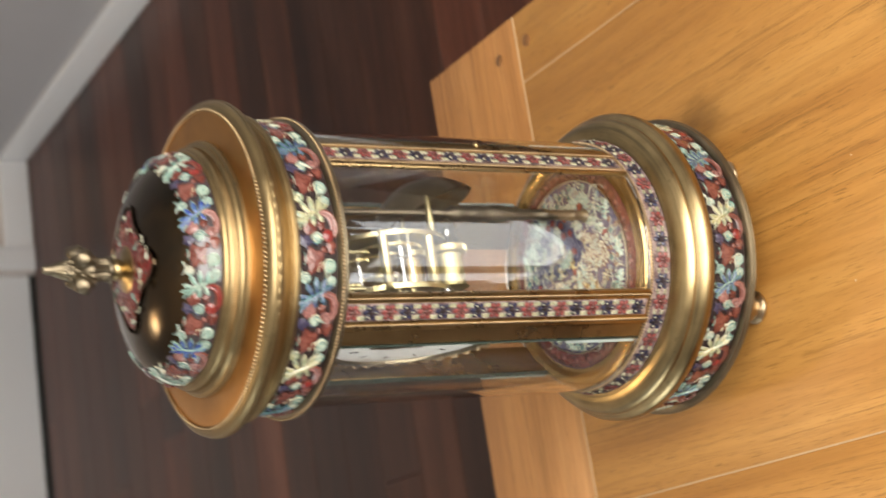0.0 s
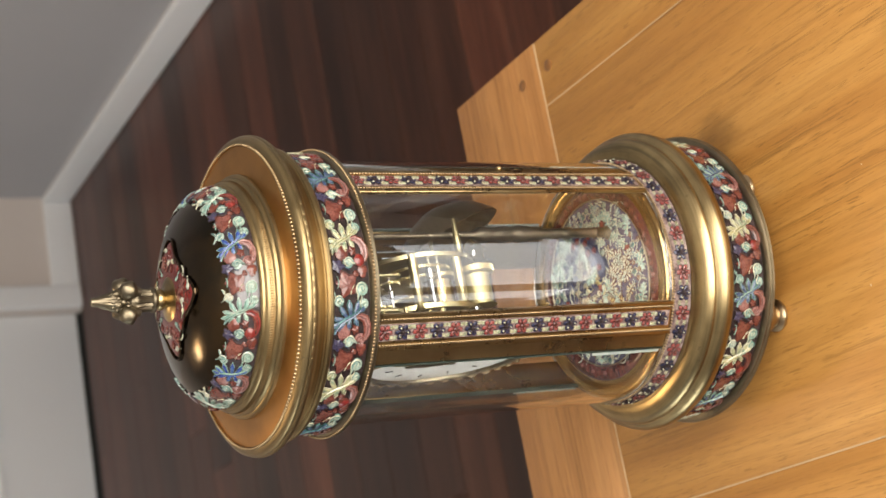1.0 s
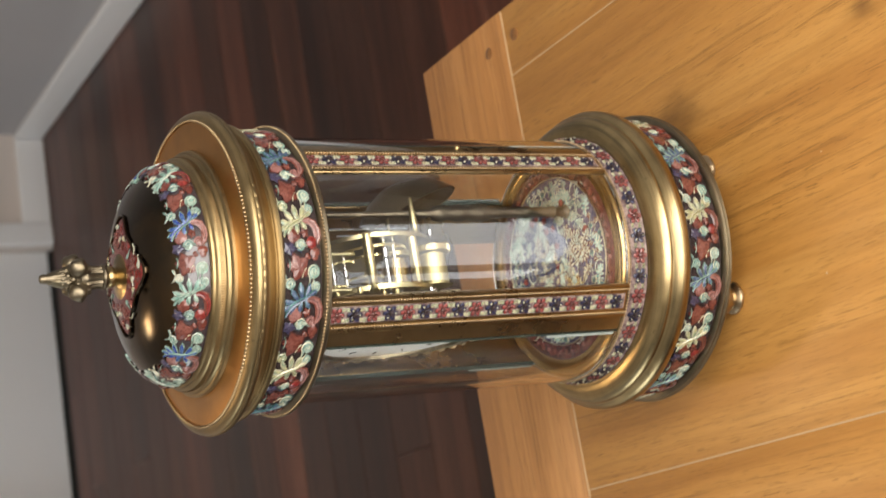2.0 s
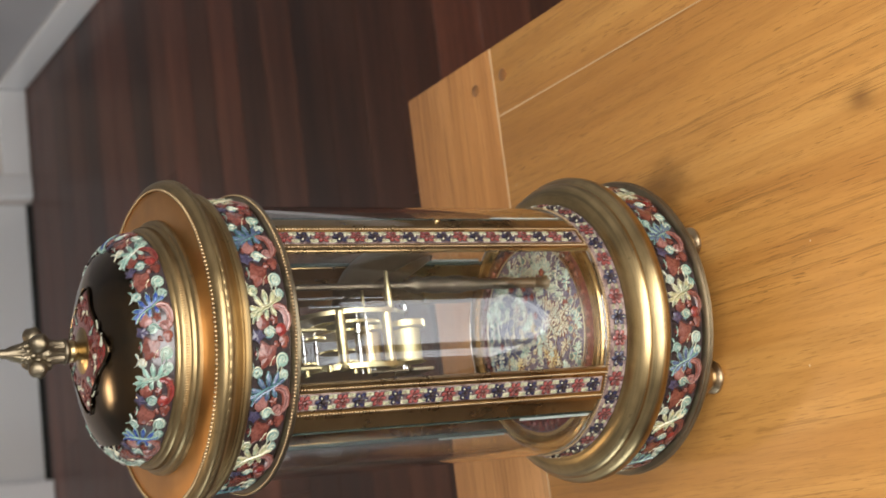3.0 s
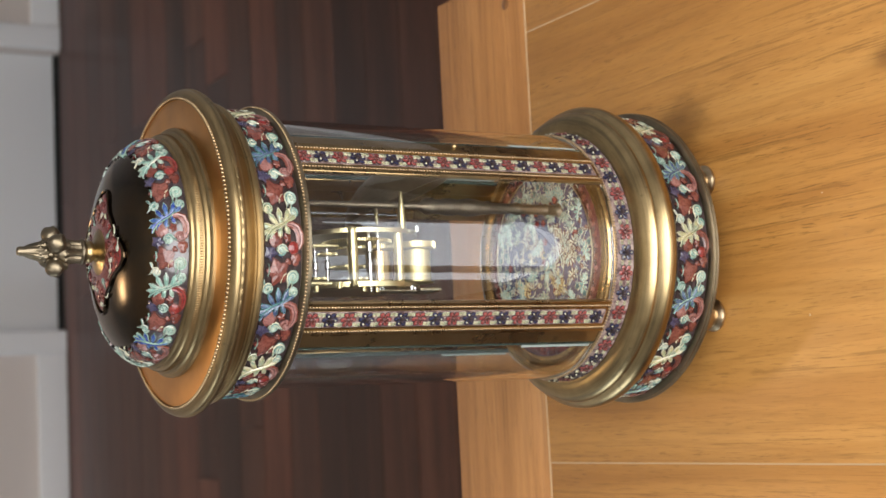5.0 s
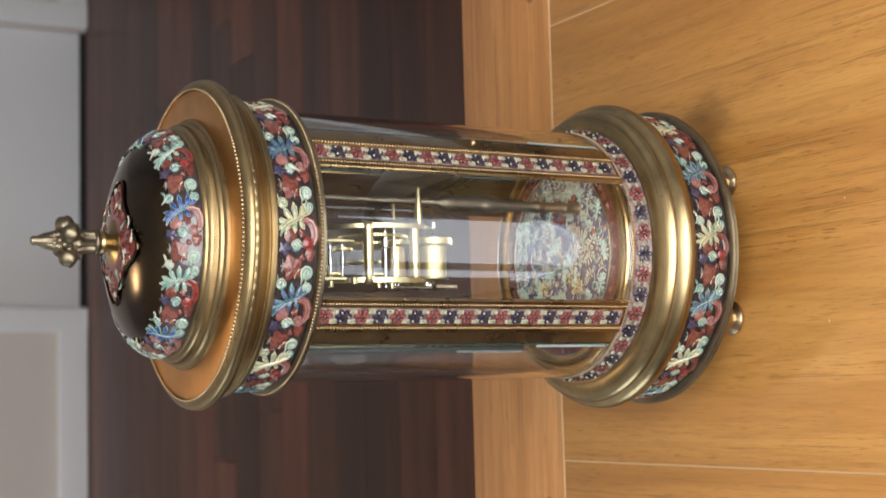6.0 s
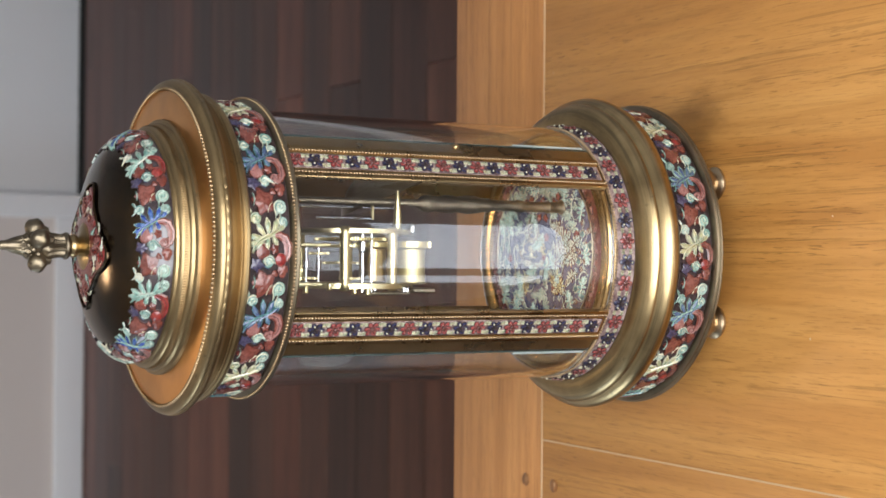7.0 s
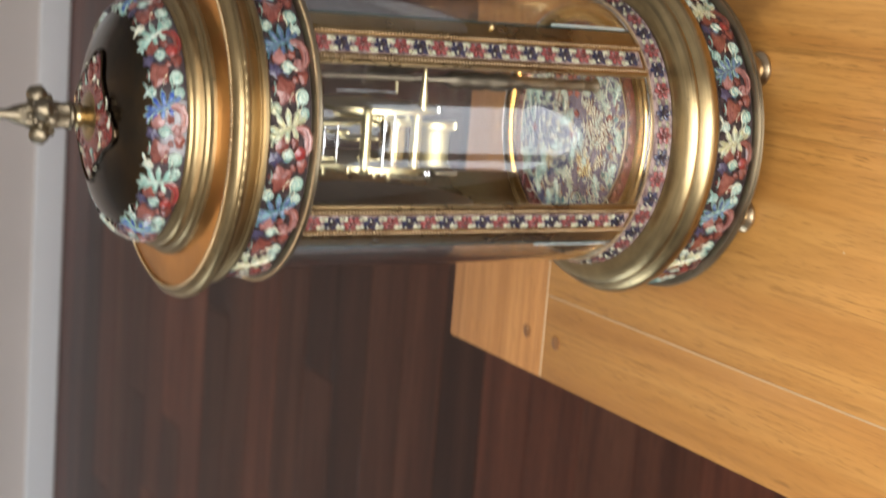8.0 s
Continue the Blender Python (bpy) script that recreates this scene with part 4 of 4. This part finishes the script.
motif_ring(dome_band, dome_surface, math.pi * 0.0535 / 5, 0.0186, 5, -24.0, (((E_ICE, E_WHITE), (E_WHITE, E_PALE), (E_AQUA, E_WHITE), (E_ICE, E_WHITE), (E_BRIGHT, E_RED), (E_BRIGHT, E_RED)), ((E_BLUE, E_ICE), (E_AQUA, E_WHITE), (E_AQUA, E_WHITE), (E_ICE, E_WHITE), (E_PINK, E_RUST), (E_PINK, E_RUST))))


def cap_edge(a):
    """Length along the dome at which the scalloped cap ends."""
    return DOME_LEN[-1] - (0.0268 + 0.0046 * math.cos(4 * (a + 0.17)) + 0.0013 * math.cos(8 * (a + 0.17)))


bm = bmesh.new()
na, nr_ = 128, 10
rows = []
for j in range(nr_ + 1):
    row = []
    for i in range(na):
        a = 2 * math.pi * i / na
        e = cap_edge(a)
        L = e + (DOME_LEN[-1] - 0.010 - e) * j / nr_
        r, z, nr, nz = dome_at(L)
        h = 0.0009 if j > 0 else -0.0002
        row.append(bm.verts.new(((r + nr * h) * math.sin(a), -(r + nr * h) * math.cos(a), z + nz * h)))
    rows.append(row)
for a, b in zip(rows, rows[1:]):
    for i in range(na):
        f = bm.faces.new((a[i], a[(i + 1) % na], b[(i + 1) % na], b[i]))
        f.material_index = 1 if a is rows[0] else 0
lip_rows = []
for i in range(na):
    a = 2 * math.pi * i / na
    ring = []
    for q in range(8):
        th = 2 * math.pi * q / 8
        r, z, nr, nz = dome_at(cap_edge(a) + 0.0008 * math.cos(th))
        h = 0.0006 + 0.0010 * math.sin(th)
        ring.append(((r + nr * h) * math.sin(a), -(r + nr * h) * math.cos(a), z + nz * h))
    lip_rows.append(ring)
cap = part("dome_cap", bm, [E_CAP, BRONZE], clock, "scalloped red enamel cap with pale foliage")


bm = bmesh.new()
lip_rows = [[bm.verts.new(p) for p in ring] for ring in lip_rows]
for i in range(na):
    a, b = lip_rows[i], lip_rows[(i + 1) % na]
    for q in range(8):
        bm.faces.new((a[q], a[(q + 1) % 8], b[(q + 1) % 8], b[q]))
part("cap_lip", bm, BRONZE, cap, "dark raised lip round the scalloped cap")


def cap_surface(s, v, h):
    """s: metres along a circle of 22 mm radius, v: from the cap's middle outwards."""
    r, z, nr, nz = dome_at(DOME_LEN[-1] - v)
    a = -s / 0.022
    return Vector(((r + nr * (h * 0.5 + 0.0009)) * math.sin(a), -(r + nr * (h * 0.5 + 0.0009)) * math.cos(a), z + nz * (h * 0.5 + 0.0009)))


def cap_units(s, v, h):
    return cap_surface(s * 0.001, v * 0.001, h)


for name, bm, enams in (
        ("leaf", acanthus(cap_units, -1.0, 21.0, 0.46), (E_PINK, E_RUST)), ("curl", one_curl(cap_units, 7.0, 19.5, 2.0, 60, 5), (E_WHITE, E_PALE)),
        ("curl", one_curl(cap_units, -8.5, 17.0, 2.0, 140, 5), (E_AQUA, E_ICE)), ("ivy_leaf", red_leaf(cap_units, 5.5, 24.0, 2.8), (E_BRIGHT, E_EDGE)),
        ("ivy_leaf", red_leaf(cap_units, -12.5, 21.0, 3.0), (E_BRIGHT, E_EDGE)), ("petal", bean(cap_units, 3.0, 15.0, 30, 6, 1.3), (E_PINK, E_RUST)),
        ("ivy_leaf", red_leaf(cap_units, 12.5, 16.5, 2.6), (E_RUST, E_EDGE)), ("curl", one_curl(cap_units, 1.0, 27.0, 1.7, 200, 4), (E_WHITE, E_PALE)),
        ("curl", one_curl(cap_units, 13.0, 21.0, 1.6, -40, 4, -1), (E_PALE, E_CREAM)), ("tendril", bean(cap_units, -5.0, 24.0, 120, 6, 0.6, 90), (E_PALE, E_PALE))):
    me = mesh_of(name, bm, [*enams, E_GROUND], 30)
    for i in range(4):
        again(name, me, cap, turn_z(90 * i))

# finial
part("finial_collar", turned([(0.0125, 0.3696), (0.0121, 0.3706), (0.0104, 0.3713), (0.0085, 0.3717), (0.0060, 0.3722), (0.0045, 0.3732), (0.0056, 0.3744), (0.0060, 0.3760), (0.0054, 0.3776), (0.0044, 0.3786)], 48), BRASS, clock, "brass collar under the finial")
bm = turned([(0.0040, 0.3784), (0.0066, 0.3786), (0.0070, 0.3796), (0.0066, 0.3806), (0.0058, 0.3810), (0.0056, 0.3825), (0.0062, 0.3870), (0.0074, 0.3895), (0.0070, 0.3905), (0.0058, 0.3925)], 64)
for v in bm.verts:
    if 0.3808 < v.co.z < 0.3900:
        a = math.atan2(v.co.x, -v.co.y)
        k = 1 + 0.07 * math.cos(16 * a)
        v.co.x, v.co.y = v.co.x * k, v.co.y * k
finial = part("finial", bm, FINIAL, clock, "antique brass finial with four volutes and a pine cone")
for i in range(4):
    bm = ball(bmesh.new(), (0, -0.0092, 0.3945), 0.0050, 18, 12)
    for v in bm.verts:
        d = (v.co - Vector((0, -0.0092, 0.3945))).length
        a = math.atan2(v.co.z - 0.3945, v.co.x)
        v.co.y += 0.0006 * math.sin(3 * a)
    turned([(0.0, 0.3870), (0.0022, 0.3880), (0.0030, 0.3905), (0.0018, 0.3925)], 10, bm=bm, at=(0, -0.0078, 0))
    o = part("volute", bm, FINIAL, finial)
    o.matrix_basis = turn_z(20 + 90 * i)
bm = turned([(0.0050, 0.3915), (0.0058, 0.3945), (0.0059, 0.3975), (0.0050, 0.4020), (0.0036, 0.4065), (0.0024, 0.4098), (0.0026, 0.4112), (0.0020, 0.4128), (0.0, 0.4134)], 40)
for v in list(bm.verts):
    if 0.392 < v.co.z < 0.4085:
        a = math.atan2(v.co.x, v.co.y)
        k = 1 + 0.10 * math.sin(7 * a + v.co.z * 1800) * math.sin(7 * a - v.co.z * 1800)
        v.co.x, v.co.y = v.co.x * k, v.co.y * k
for j in range(6):
    z = 0.3945 + 0.0024 * j
    r = 0.0064 - 0.00085 * j
    for i in range(8):
        a = 2 * math.pi * (i + 0.5 * (j % 2)) / 8
        ball(bm, (r * math.sin(a), r * math.cos(a), z), 0.00205 - 0.00017 * j, 8, 5)
part("pine_cone", bm, FINIAL, finial)

# ---- inside: enamel floor pattern ----
PLATE_Z = 0.0912


def plate_units(s, v, h):
    """Millimetres on the floor plate."""
    return Vector((s * 0.001, -v * 0.001, PLATE_Z + h * 0.5))


part("plate_border", turned([(0.0524, PLATE_Z + 0.0001), (0.0528, PLATE_Z + 0.0004), (0.0604, PLATE_Z + 0.0004), (0.0608, PLATE_Z + 0.0001)], 96), E_MAROON, plate, "maroon enamel border ring")
part("border_line", turned([(0.0518, PLATE_Z + 0.0001), (0.0520, PLATE_Z + 0.0007), (0.0525, PLATE_Z + 0.0007), (0.0527, PLATE_Z + 0.0001)], 96), RIM, plate, "thin pale metal line round the pattern")


def scroll(r, length, sense):
    return one_curl(plate_units, 0, 0, r, 20, length, sense)


rng = random.Random(7)
KINDS = {
    "bouquet": [("leaf", acanthus(plate_units, 0, 0, 0.60), (E_MILK, E_EDGE)), ("leaf", acanthus(plate_units, 0, 0, 0.54), (E_PALE, E_EDGE)), ("leaf", acanthus(plate_units, 0, 0, 0.54), (E_MINT, E_MILK)), ("curl", scroll(2.6, 9, 1), (E_MILK, E_EDGE)), ("curl", scroll(2.2, 10, -1), (E_PALE, E_EDGE)), ("leaf", acanthus(plate_units, 0, 0, 0.48), (E_YELLOW, E_EDGE)), ("petal", bean(plate_units, 0, 0, 0, 11, 0.55, 140), (E_MILK, E_MILK)), ("petal", bean(plate_units, 0, 0, 0, 9, 0.5, 170), (E_YELLOW, E_PALE))],
    "scroll": [("curl", scroll(2.8, 11, 1), (E_TEAL, E_MILK)), ("curl", scroll(2.4, 10, -1), (E_AQUA, E_MILK)), ("leaf", acanthus(plate_units, 0, 0, 0.58), (E_MINT, E_MILK)), ("leaf", acanthus(plate_units, 0, 0, 0.54), (E_MILK, E_STEEL)), ("petal", bean(plate_units, 0, 0, 0, 12, 0.5, 150), (E_MILK, E_MILK)), ("curl", scroll(2.2, 8, 1), (E_RUST, E_MILK)), ("leaflet", red_leaf(plate_units, 0, 0, 3.0), (E_TEAL, E_PALE))],
    "field": [("petal", bean(plate_units, 0, 0, 0, 8, 1.0), (E_BLUE, E_VIOLET)), ("leaflet", red_leaf(plate_units, 0, 0, 3.0), (E_ROSE, E_EDGE)), ("leaf", acanthus(plate_units, 0, 0, 0.48), (E_AQUA, E_MILK)), ("petal", bean(plate_units, 0, 0, 0, 12, 0.45, 150), (E_MILK, E_MILK)), ("curl", scroll(2.2, 9, -1), (E_STEEL, E_MILK))],
}
KINDS = {k: [(name, mesh_of(name, bm, [*enams, E_VIOLET], 30)) for name, bm, enams in v] for k, v in KINDS.items()}
placed = []
for tries in range(9000):
    r, a = 0.0495 * math.sqrt(rng.random()), rng.uniform(0, 2 * math.pi)
    x, y = r * math.sin(a), -r * math.cos(a)
    # bouquets before and behind the middle, a blue field round them, scrolls towards the rim
    near = min(math.hypot((x + 0.004) / 1.2, y + 0.020), math.hypot((x + 0.004) / 1.2, y - 0.016))
    zone = "scroll" if r > 0.038 else "bouquet" if near < 0.0165 else "field"
    gap = {"scroll": 0.0047, "bouquet": 0.0045, "field": 0.0052}[zone]
    if any((x - px) ** 2 + (y - py) ** 2 < gap ** 2 for px, py in placed):
        continue
    placed.append((x, y))
    name, me = rng.choice(KINDS[zone])
    again(name, me, plate, Matrix.Translation((x, y, rng.uniform(-0.0002, 0.0005))) @ turn_z(rng.uniform(0, 360)))
border_me = mesh_of("border_leaf", red_leaf(lambda s, v, h: Vector((s * 0.001, -v * 0.001, h * 0.5)), 0, 0, 2.8), [E_RUST, E_EDGE], 30)
border_pale = mesh_of("border_leaf", one_curl(lambda s, v, h: Vector((s * 0.001, -v * 0.001, h * 0.5)), 0, 0, 1.6, 20, 4), [E_PINK, E_RUST, E_VIOLET], 30)
for i in range(56):
    a = 2 * math.pi * i / 56
    again("border_leaf", border_me if i % 2 else border_pale, plate, Matrix.Translation((0.0566 * math.sin(a), -0.0566 * math.cos(a), PLATE_Z + 0.0004)) @ turn_z(i * 47))

# ---- inside: movement ----
XL, XR = -0.0205, 0.0100
def plate_outline(n=56):
    """The movement's round plates."""
    return [(-0.0135 + 0.0375 * math.cos(2 * math.pi * i / n), 0.2290 + 0.0375 * math.sin(2 * math.pi * i / n)) for i in range(n)]


def upright(bm):
    """Lays a form drawn in x-y with height z into the y-z plane, height along x."""
    return spun(bm, Matrix(((0, 0, 1, 0), (1, 0, 0, 0), (0, 1, 0, 0), (0, 0, 0, 1))))


movement = part("movement", upright(outline_prism(bmesh.new(), plate_outline(), XL - 0.0008, XL + 0.0020)), POLISHED, clock, "polished brass clock movement between two round plates")
movement.location = (0, 0.0135, -0.0065)
part("back_plate", upright(outline_prism(bmesh.new(), plate_outline(), XR - 0.0014, XR + 0.0010)), POLISHED, movement, "polished brass movement plate")


def rod_x(name, y, z, x0, x1, r, material, ends=0.0, label=""):
    prof = [(0.0, x0), (r, x0), (r, x1), (0.0, x1)]
    if ends:
        prof = [(0.0, x0), (r * 0.7, x0), (r, x0 + ends), (r * 0.82, x0 + 2 * ends), (r * 0.82, x1 - 2 * ends), (r, x1 - ends), (r * 0.7, x1), (0.0, x1)]
    o = part(name, upright(turned(prof, 20)), material, movement, label)
    o.location = (0, y, z)
    return o


for y, z in ((-0.0452, 0.2445), (-0.0452, 0.2160), (0.0160, 0.2440), (0.0160, 0.2140)):
    rod_x("pillar", y, z, XL - 0.002, XR + 0.002, 0.0034, POLISHED, 0.0016, "turned brass pillar")


def gear(name, y, z, x, thick, r, teeth, material=POLISHED, label="toothed brass wheel"):
    bm = bmesh.new()
    pts = []
    for i in range(teeth * 4):
        a = 2 * math.pi * i / (teeth * 4)
        k = r if i % 4 in (0, 1) else r * 0.93
        pts.append((k * math.cos(a), k * math.sin(a)))
    upright(outline_prism(bm, pts, x, x + thick))
    o = part(name, bm, material, movement, label, 25)
    o.location = (0, y, z)
    return o


rod_x("mainspring_barrel", -0.0362, 0.1999, -0.0190, 0.0012, 0.0098, SATIN, 0.0006, "satin brass mainspring barrel")
gear("barrel_wheel", -0.0362, 0.1999, 0.0012, 0.0034, 0.0113, 56)
rod_x("second_barrel", -0.0260, 0.2185, -0.0185, 0.0014, 0.0092, BRASS, 0.0006, "darker brass barrel")
gear("second_wheel", -0.0260, 0.2185, 0.0014, 0.0026, 0.0106, 56)
gear("great_wheel", -0.0235, 0.2310, 0.0048, 0.0016, 0.0200, 76)
gear("great_wheel", -0.0180, 0.2300, 0.0012, 0.0014, 0.0190, 68)
gear("third_wheel", -0.0150, 0.2330, -0.0080, 0.0012, 0.0105, 48)
gear("third_wheel", -0.0330, 0.2360, -0.0165, 0.0012, 0.0060, 36)
rod_x("arbor", -0.0400, 0.2315, XL - 0.003, XR - 0.001, 0.0010, STEEL, label="polished steel arbor")
rod_x("pinion", -0.0400, 0.2315, -0.0020, 0.0050, 0.0022, STEEL, 0.0005, "steel pinion")
rod_x("arbor", -0.0420, 0.2270, XL - 0.003, XR, 0.0008, STEEL, label="polished steel arbor")
# escapement above the plates
part("platform", box(-0.0200, -0.040, 0.2490, -0.0178, 0.004, 0.2700, 0.0006, 1), POLISHED, movement, "small brass escapement platform")
part("bridge", box(0.0010, -0.038, 0.2490, 0.0030, -0.020, 0.2680, 0.0006, 1), POLISHED, movement, "small brass bridge")
for y, z, x1 in ((-0.0330, 0.2545, 0.0020), (-0.0290, 0.2600, 0.0015), (-0.0240, 0.2655, 0.0000), (-0.0350, 0.2700, -0.0060)):
    rod_x("arbor", y, z, -0.0210, x1, 0.0008, STEEL, label="polished steel arbor")
    rod_x("pinion", y, z, -0.0110, -0.0060, 0.0018, STEEL, 0.0004, "steel pinion")
gear("escape_wheel", -0.0300, 0.2600, -0.0165, 0.0012, 0.0068, 18)
gear("balance_wheel", -0.0270, 0.2690, -0.0125, 0.0014, 0.0075, 30)
gear("fourth_wheel", -0.0330, 0.2545, -0.0030, 0.0012, 0.0058, 40)
for y, z, x in ((-0.0440, 0.2380, XL - 0.0040), (-0.0380, 0.2230, XL - 0.0045), (-0.0440, 0.2080, XL - 0.0040), (-0.0420, 0.2520, XL - 0.0020), (-0.0460, 0.2310, XL - 0.0045), (-0.0400, 0.2040, XL - 0.0040), (-0.0440, 0.2030, XR - 0.0010), (-0.0380, 0.2640, XL - 0.0035)):
    rod_x("screw", y, z, x, x + 0.0045, 0.0018, STEEL if z < 0.23 else POLISHED, 0.0004, "polished screw head")
part("lever", box(XL - 0.0040, -0.0470, 0.2060, XL - 0.0024, -0.0430, 0.2300, 0.0006, 1), TARNISH, movement)
part("click_plate", box(XL - 0.0030, -0.0400, 0.1860, XL - 0.0006, -0.0180, 0.2000, 0.0006, 1), TARNISH, movement)
part("mount_bracket", box(0.0200, -0.010, 0.2620, 0.0310, 0.006, 0.2720, 0.0008, 1), POLISHED, movement, "square brass bracket")
part("mount_arm", box(-0.0190, -0.004, 0.2690, 0.0210, 0.002, 0.2715, 0.0006, 1), POLISHED, movement, "brass arm to the bracket")
spike = part("spike", upright(turned([(0.0, XR), (0.0026, XR + 0.001), (0.0022, XR + 0.003), (0.0024, XR + 0.006), (0.0016, XR + 0.014), (0.0010, XR + 0.022), (0.0, XR + 0.0225)], 16)), POLISHED, movement, "tapering brass spike")
spike.location = (0, -0.0452, 0.2130)
part("hammer_rod", turned([(0.0, 0.1985), (0.0009, 0.1985), (0.0009, 0.2600), (0.0, 0.2600)], 10, at=(0.0240, -0.012, 0)), STEEL, movement, "thin steel rod")
part("hammer_rod", turned([(0.0, 0.2160), (0.0008, 0.2160), (0.0008, 0.2500), (0.0, 0.2500)], 10, at=(0.0175, -0.020, 0)), STEEL, movement, "thin steel rod")
part("hammer_arm", box(0.0168, -0.0208, 0.2150, 0.0280, -0.0192, 0.2166, 0.0003, 1), POLISHED, movement, "bent brass hammer arm")
part("support_column", turned([(0.0041, 0.0912), (0.0044, 0.0920), (0.0032, 0.0935), (0.0030, 0.1000), (0.0037, 0.1015), (0.0030, 0.1030), (0.0030, 0.1180), (0.0037, 0.1200), (0.0039, 0.1225), (0.0031, 0.1245), (0.0032, 0.1400), (0.0042, 0.1425), (0.0038, 0.1450), (0.0044, 0.1480), (0.0052, 0.1520), (0.0054, 0.1560), (0.0049, 0.1600), (0.0043, 0.1630), (0.0050, 0.1660), (0.0051, 0.1700), (0.0045, 0.1740), (0.0040, 0.1770), (0.0050, 0.1810), (0.0044, 0.1850), (0.0021, 0.1880), (0.0016, 0.2830), (0.0, 0.2830)], 24, at=(0.0262, -0.020, 0)), COLUMN, clock, "slim turned brass column")
bm = turned([(0.0, 0.0180), (0.0060, 0.0176), (0.0150, 0.0145), (0.0225, 0.0095), (0.0278, 0.0030), (0.0300, -0.0010), (0.0290, -0.0010), (0.0266, 0.0025), (0.0212, 0.0078), (0.0140, 0.0125), (0.0, 0.0158)], 48)
bell = part("bell", spun(bm, Matrix.Translation((0.0340, 0.010, 0.1870)) @ Matrix.Scale(1.14, 4) @ Matrix.Rotation(radians(68), 4, "Y") @ Matrix.Rotation(radians(-8), 4, "X")), BELLM, clock, "dark brass striking bell")

# dial, turned to the side
dial = part("dial", upright(turned([(0.0, -0.0510), (0.0480, -0.0510), (0.0486, -0.0500), (0.0, -0.0500)], 64)), DIALW, clock, "white enamel clock dial")
dial.location, dial.scale = (0.008, 0.004, 0.2080), (1, 0.95, 0.95)
part("bezel", upright(turned([(0.0475, -0.0508), (0.0481, -0.0528), (0.0497, -0.0534), (0.0514, -0.0524), (0.0531, -0.0524), (0.0540, -0.0512), (0.0540, -0.0490), (0.0475, -0.0490)], 72, True)), TARNISH, dial, "ornate brass bezel")
bm = bmesh.new()
for i in range(34):
    a = 2 * math.pi * i / 34
    leaf = ball(bmesh.new(), (0, 0, 0), 1.0, 8, 5)
    m = Matrix.Rotation(a, 4, "X") @ Matrix.Translation((-0.0530, 0.0, 0.0512)) @ Matrix.Diagonal((0.0016, 0.0034, 0.0017, 1))
    for f in leaf.faces:
        bm.faces.new([bm.verts.new(m @ v.co) for v in f.verts])
    leaf.free()
part("bezel_leaves", bm, BEADED, dial, "ring of small brass leaves", 60, kind="stuff")
for i in range(12):
    a = radians(30 * i)
    m = Matrix.Rotation(a, 4, "X")
    part("hour_mark", spun(box(-0.0514, -0.0005, 0.0325, -0.0510, 0.0005, 0.0375), m), BLACK, dial)
for a, ln, wd in ((4, 0.037, 0.0034), (-7, 0.027, 0.0042)):
    m = Matrix.Rotation(radians(a), 4, "X")
    bm = outline_prism(bmesh.new(), [(-wd * 0.3, -0.006), (wd * 0.3, -0.006), (wd * 0.35, ln * 0.3), (wd, ln * 0.5), (wd * 0.35, ln * 0.72), (0.0, ln), (-wd * 0.35, ln * 0.72), (-wd, ln * 0.5), (-wd * 0.35, ln * 0.3)], -0.0528, -0.0521)
    part("hand", spun(upright(bm), m), BELLM, dial, "ornate dark brass clock hand")
part("dial_backing", upright(turned([(0.0, -0.0492), (0.0525, -0.0492), (0.0525, -0.0472), (0.0, -0.0472)], 48)), TARNISH, dial)

# ---- floor planks, last ----
floor_ob = bpy.data.objects["floor"]
PLANK_W = 0.118
rng = random.Random(11)
lengths = (0.9, 1.2, 1.5, 1.9)
plank_me = {}


def plank_mesh(ln):
    key = round(ln, 3)
    if key not in plank_me:
        plank_me[key] = mesh_of("plank", box(0.0004, 0.0004, -0.006, ln - 0.0004, PLANK_W - 0.0004, 0.0, 0.0006, 1), PLANK)
    return plank_me[key]


y = N - PLANK_W
while y > S - 0.05:
    x, first = W, True
    while x < EA - 0.02:
        ln = rng.choice((0.3, 0.45, 0.7, 0.9) if first else lengths)
        ln = min(ln, EA - x)
        again("plank", plank_mesh(ln), floor_ob, Matrix.Translation((x, y, FLOOR_Z)))
        x, first = x + ln, False
    y -= PLANK_W
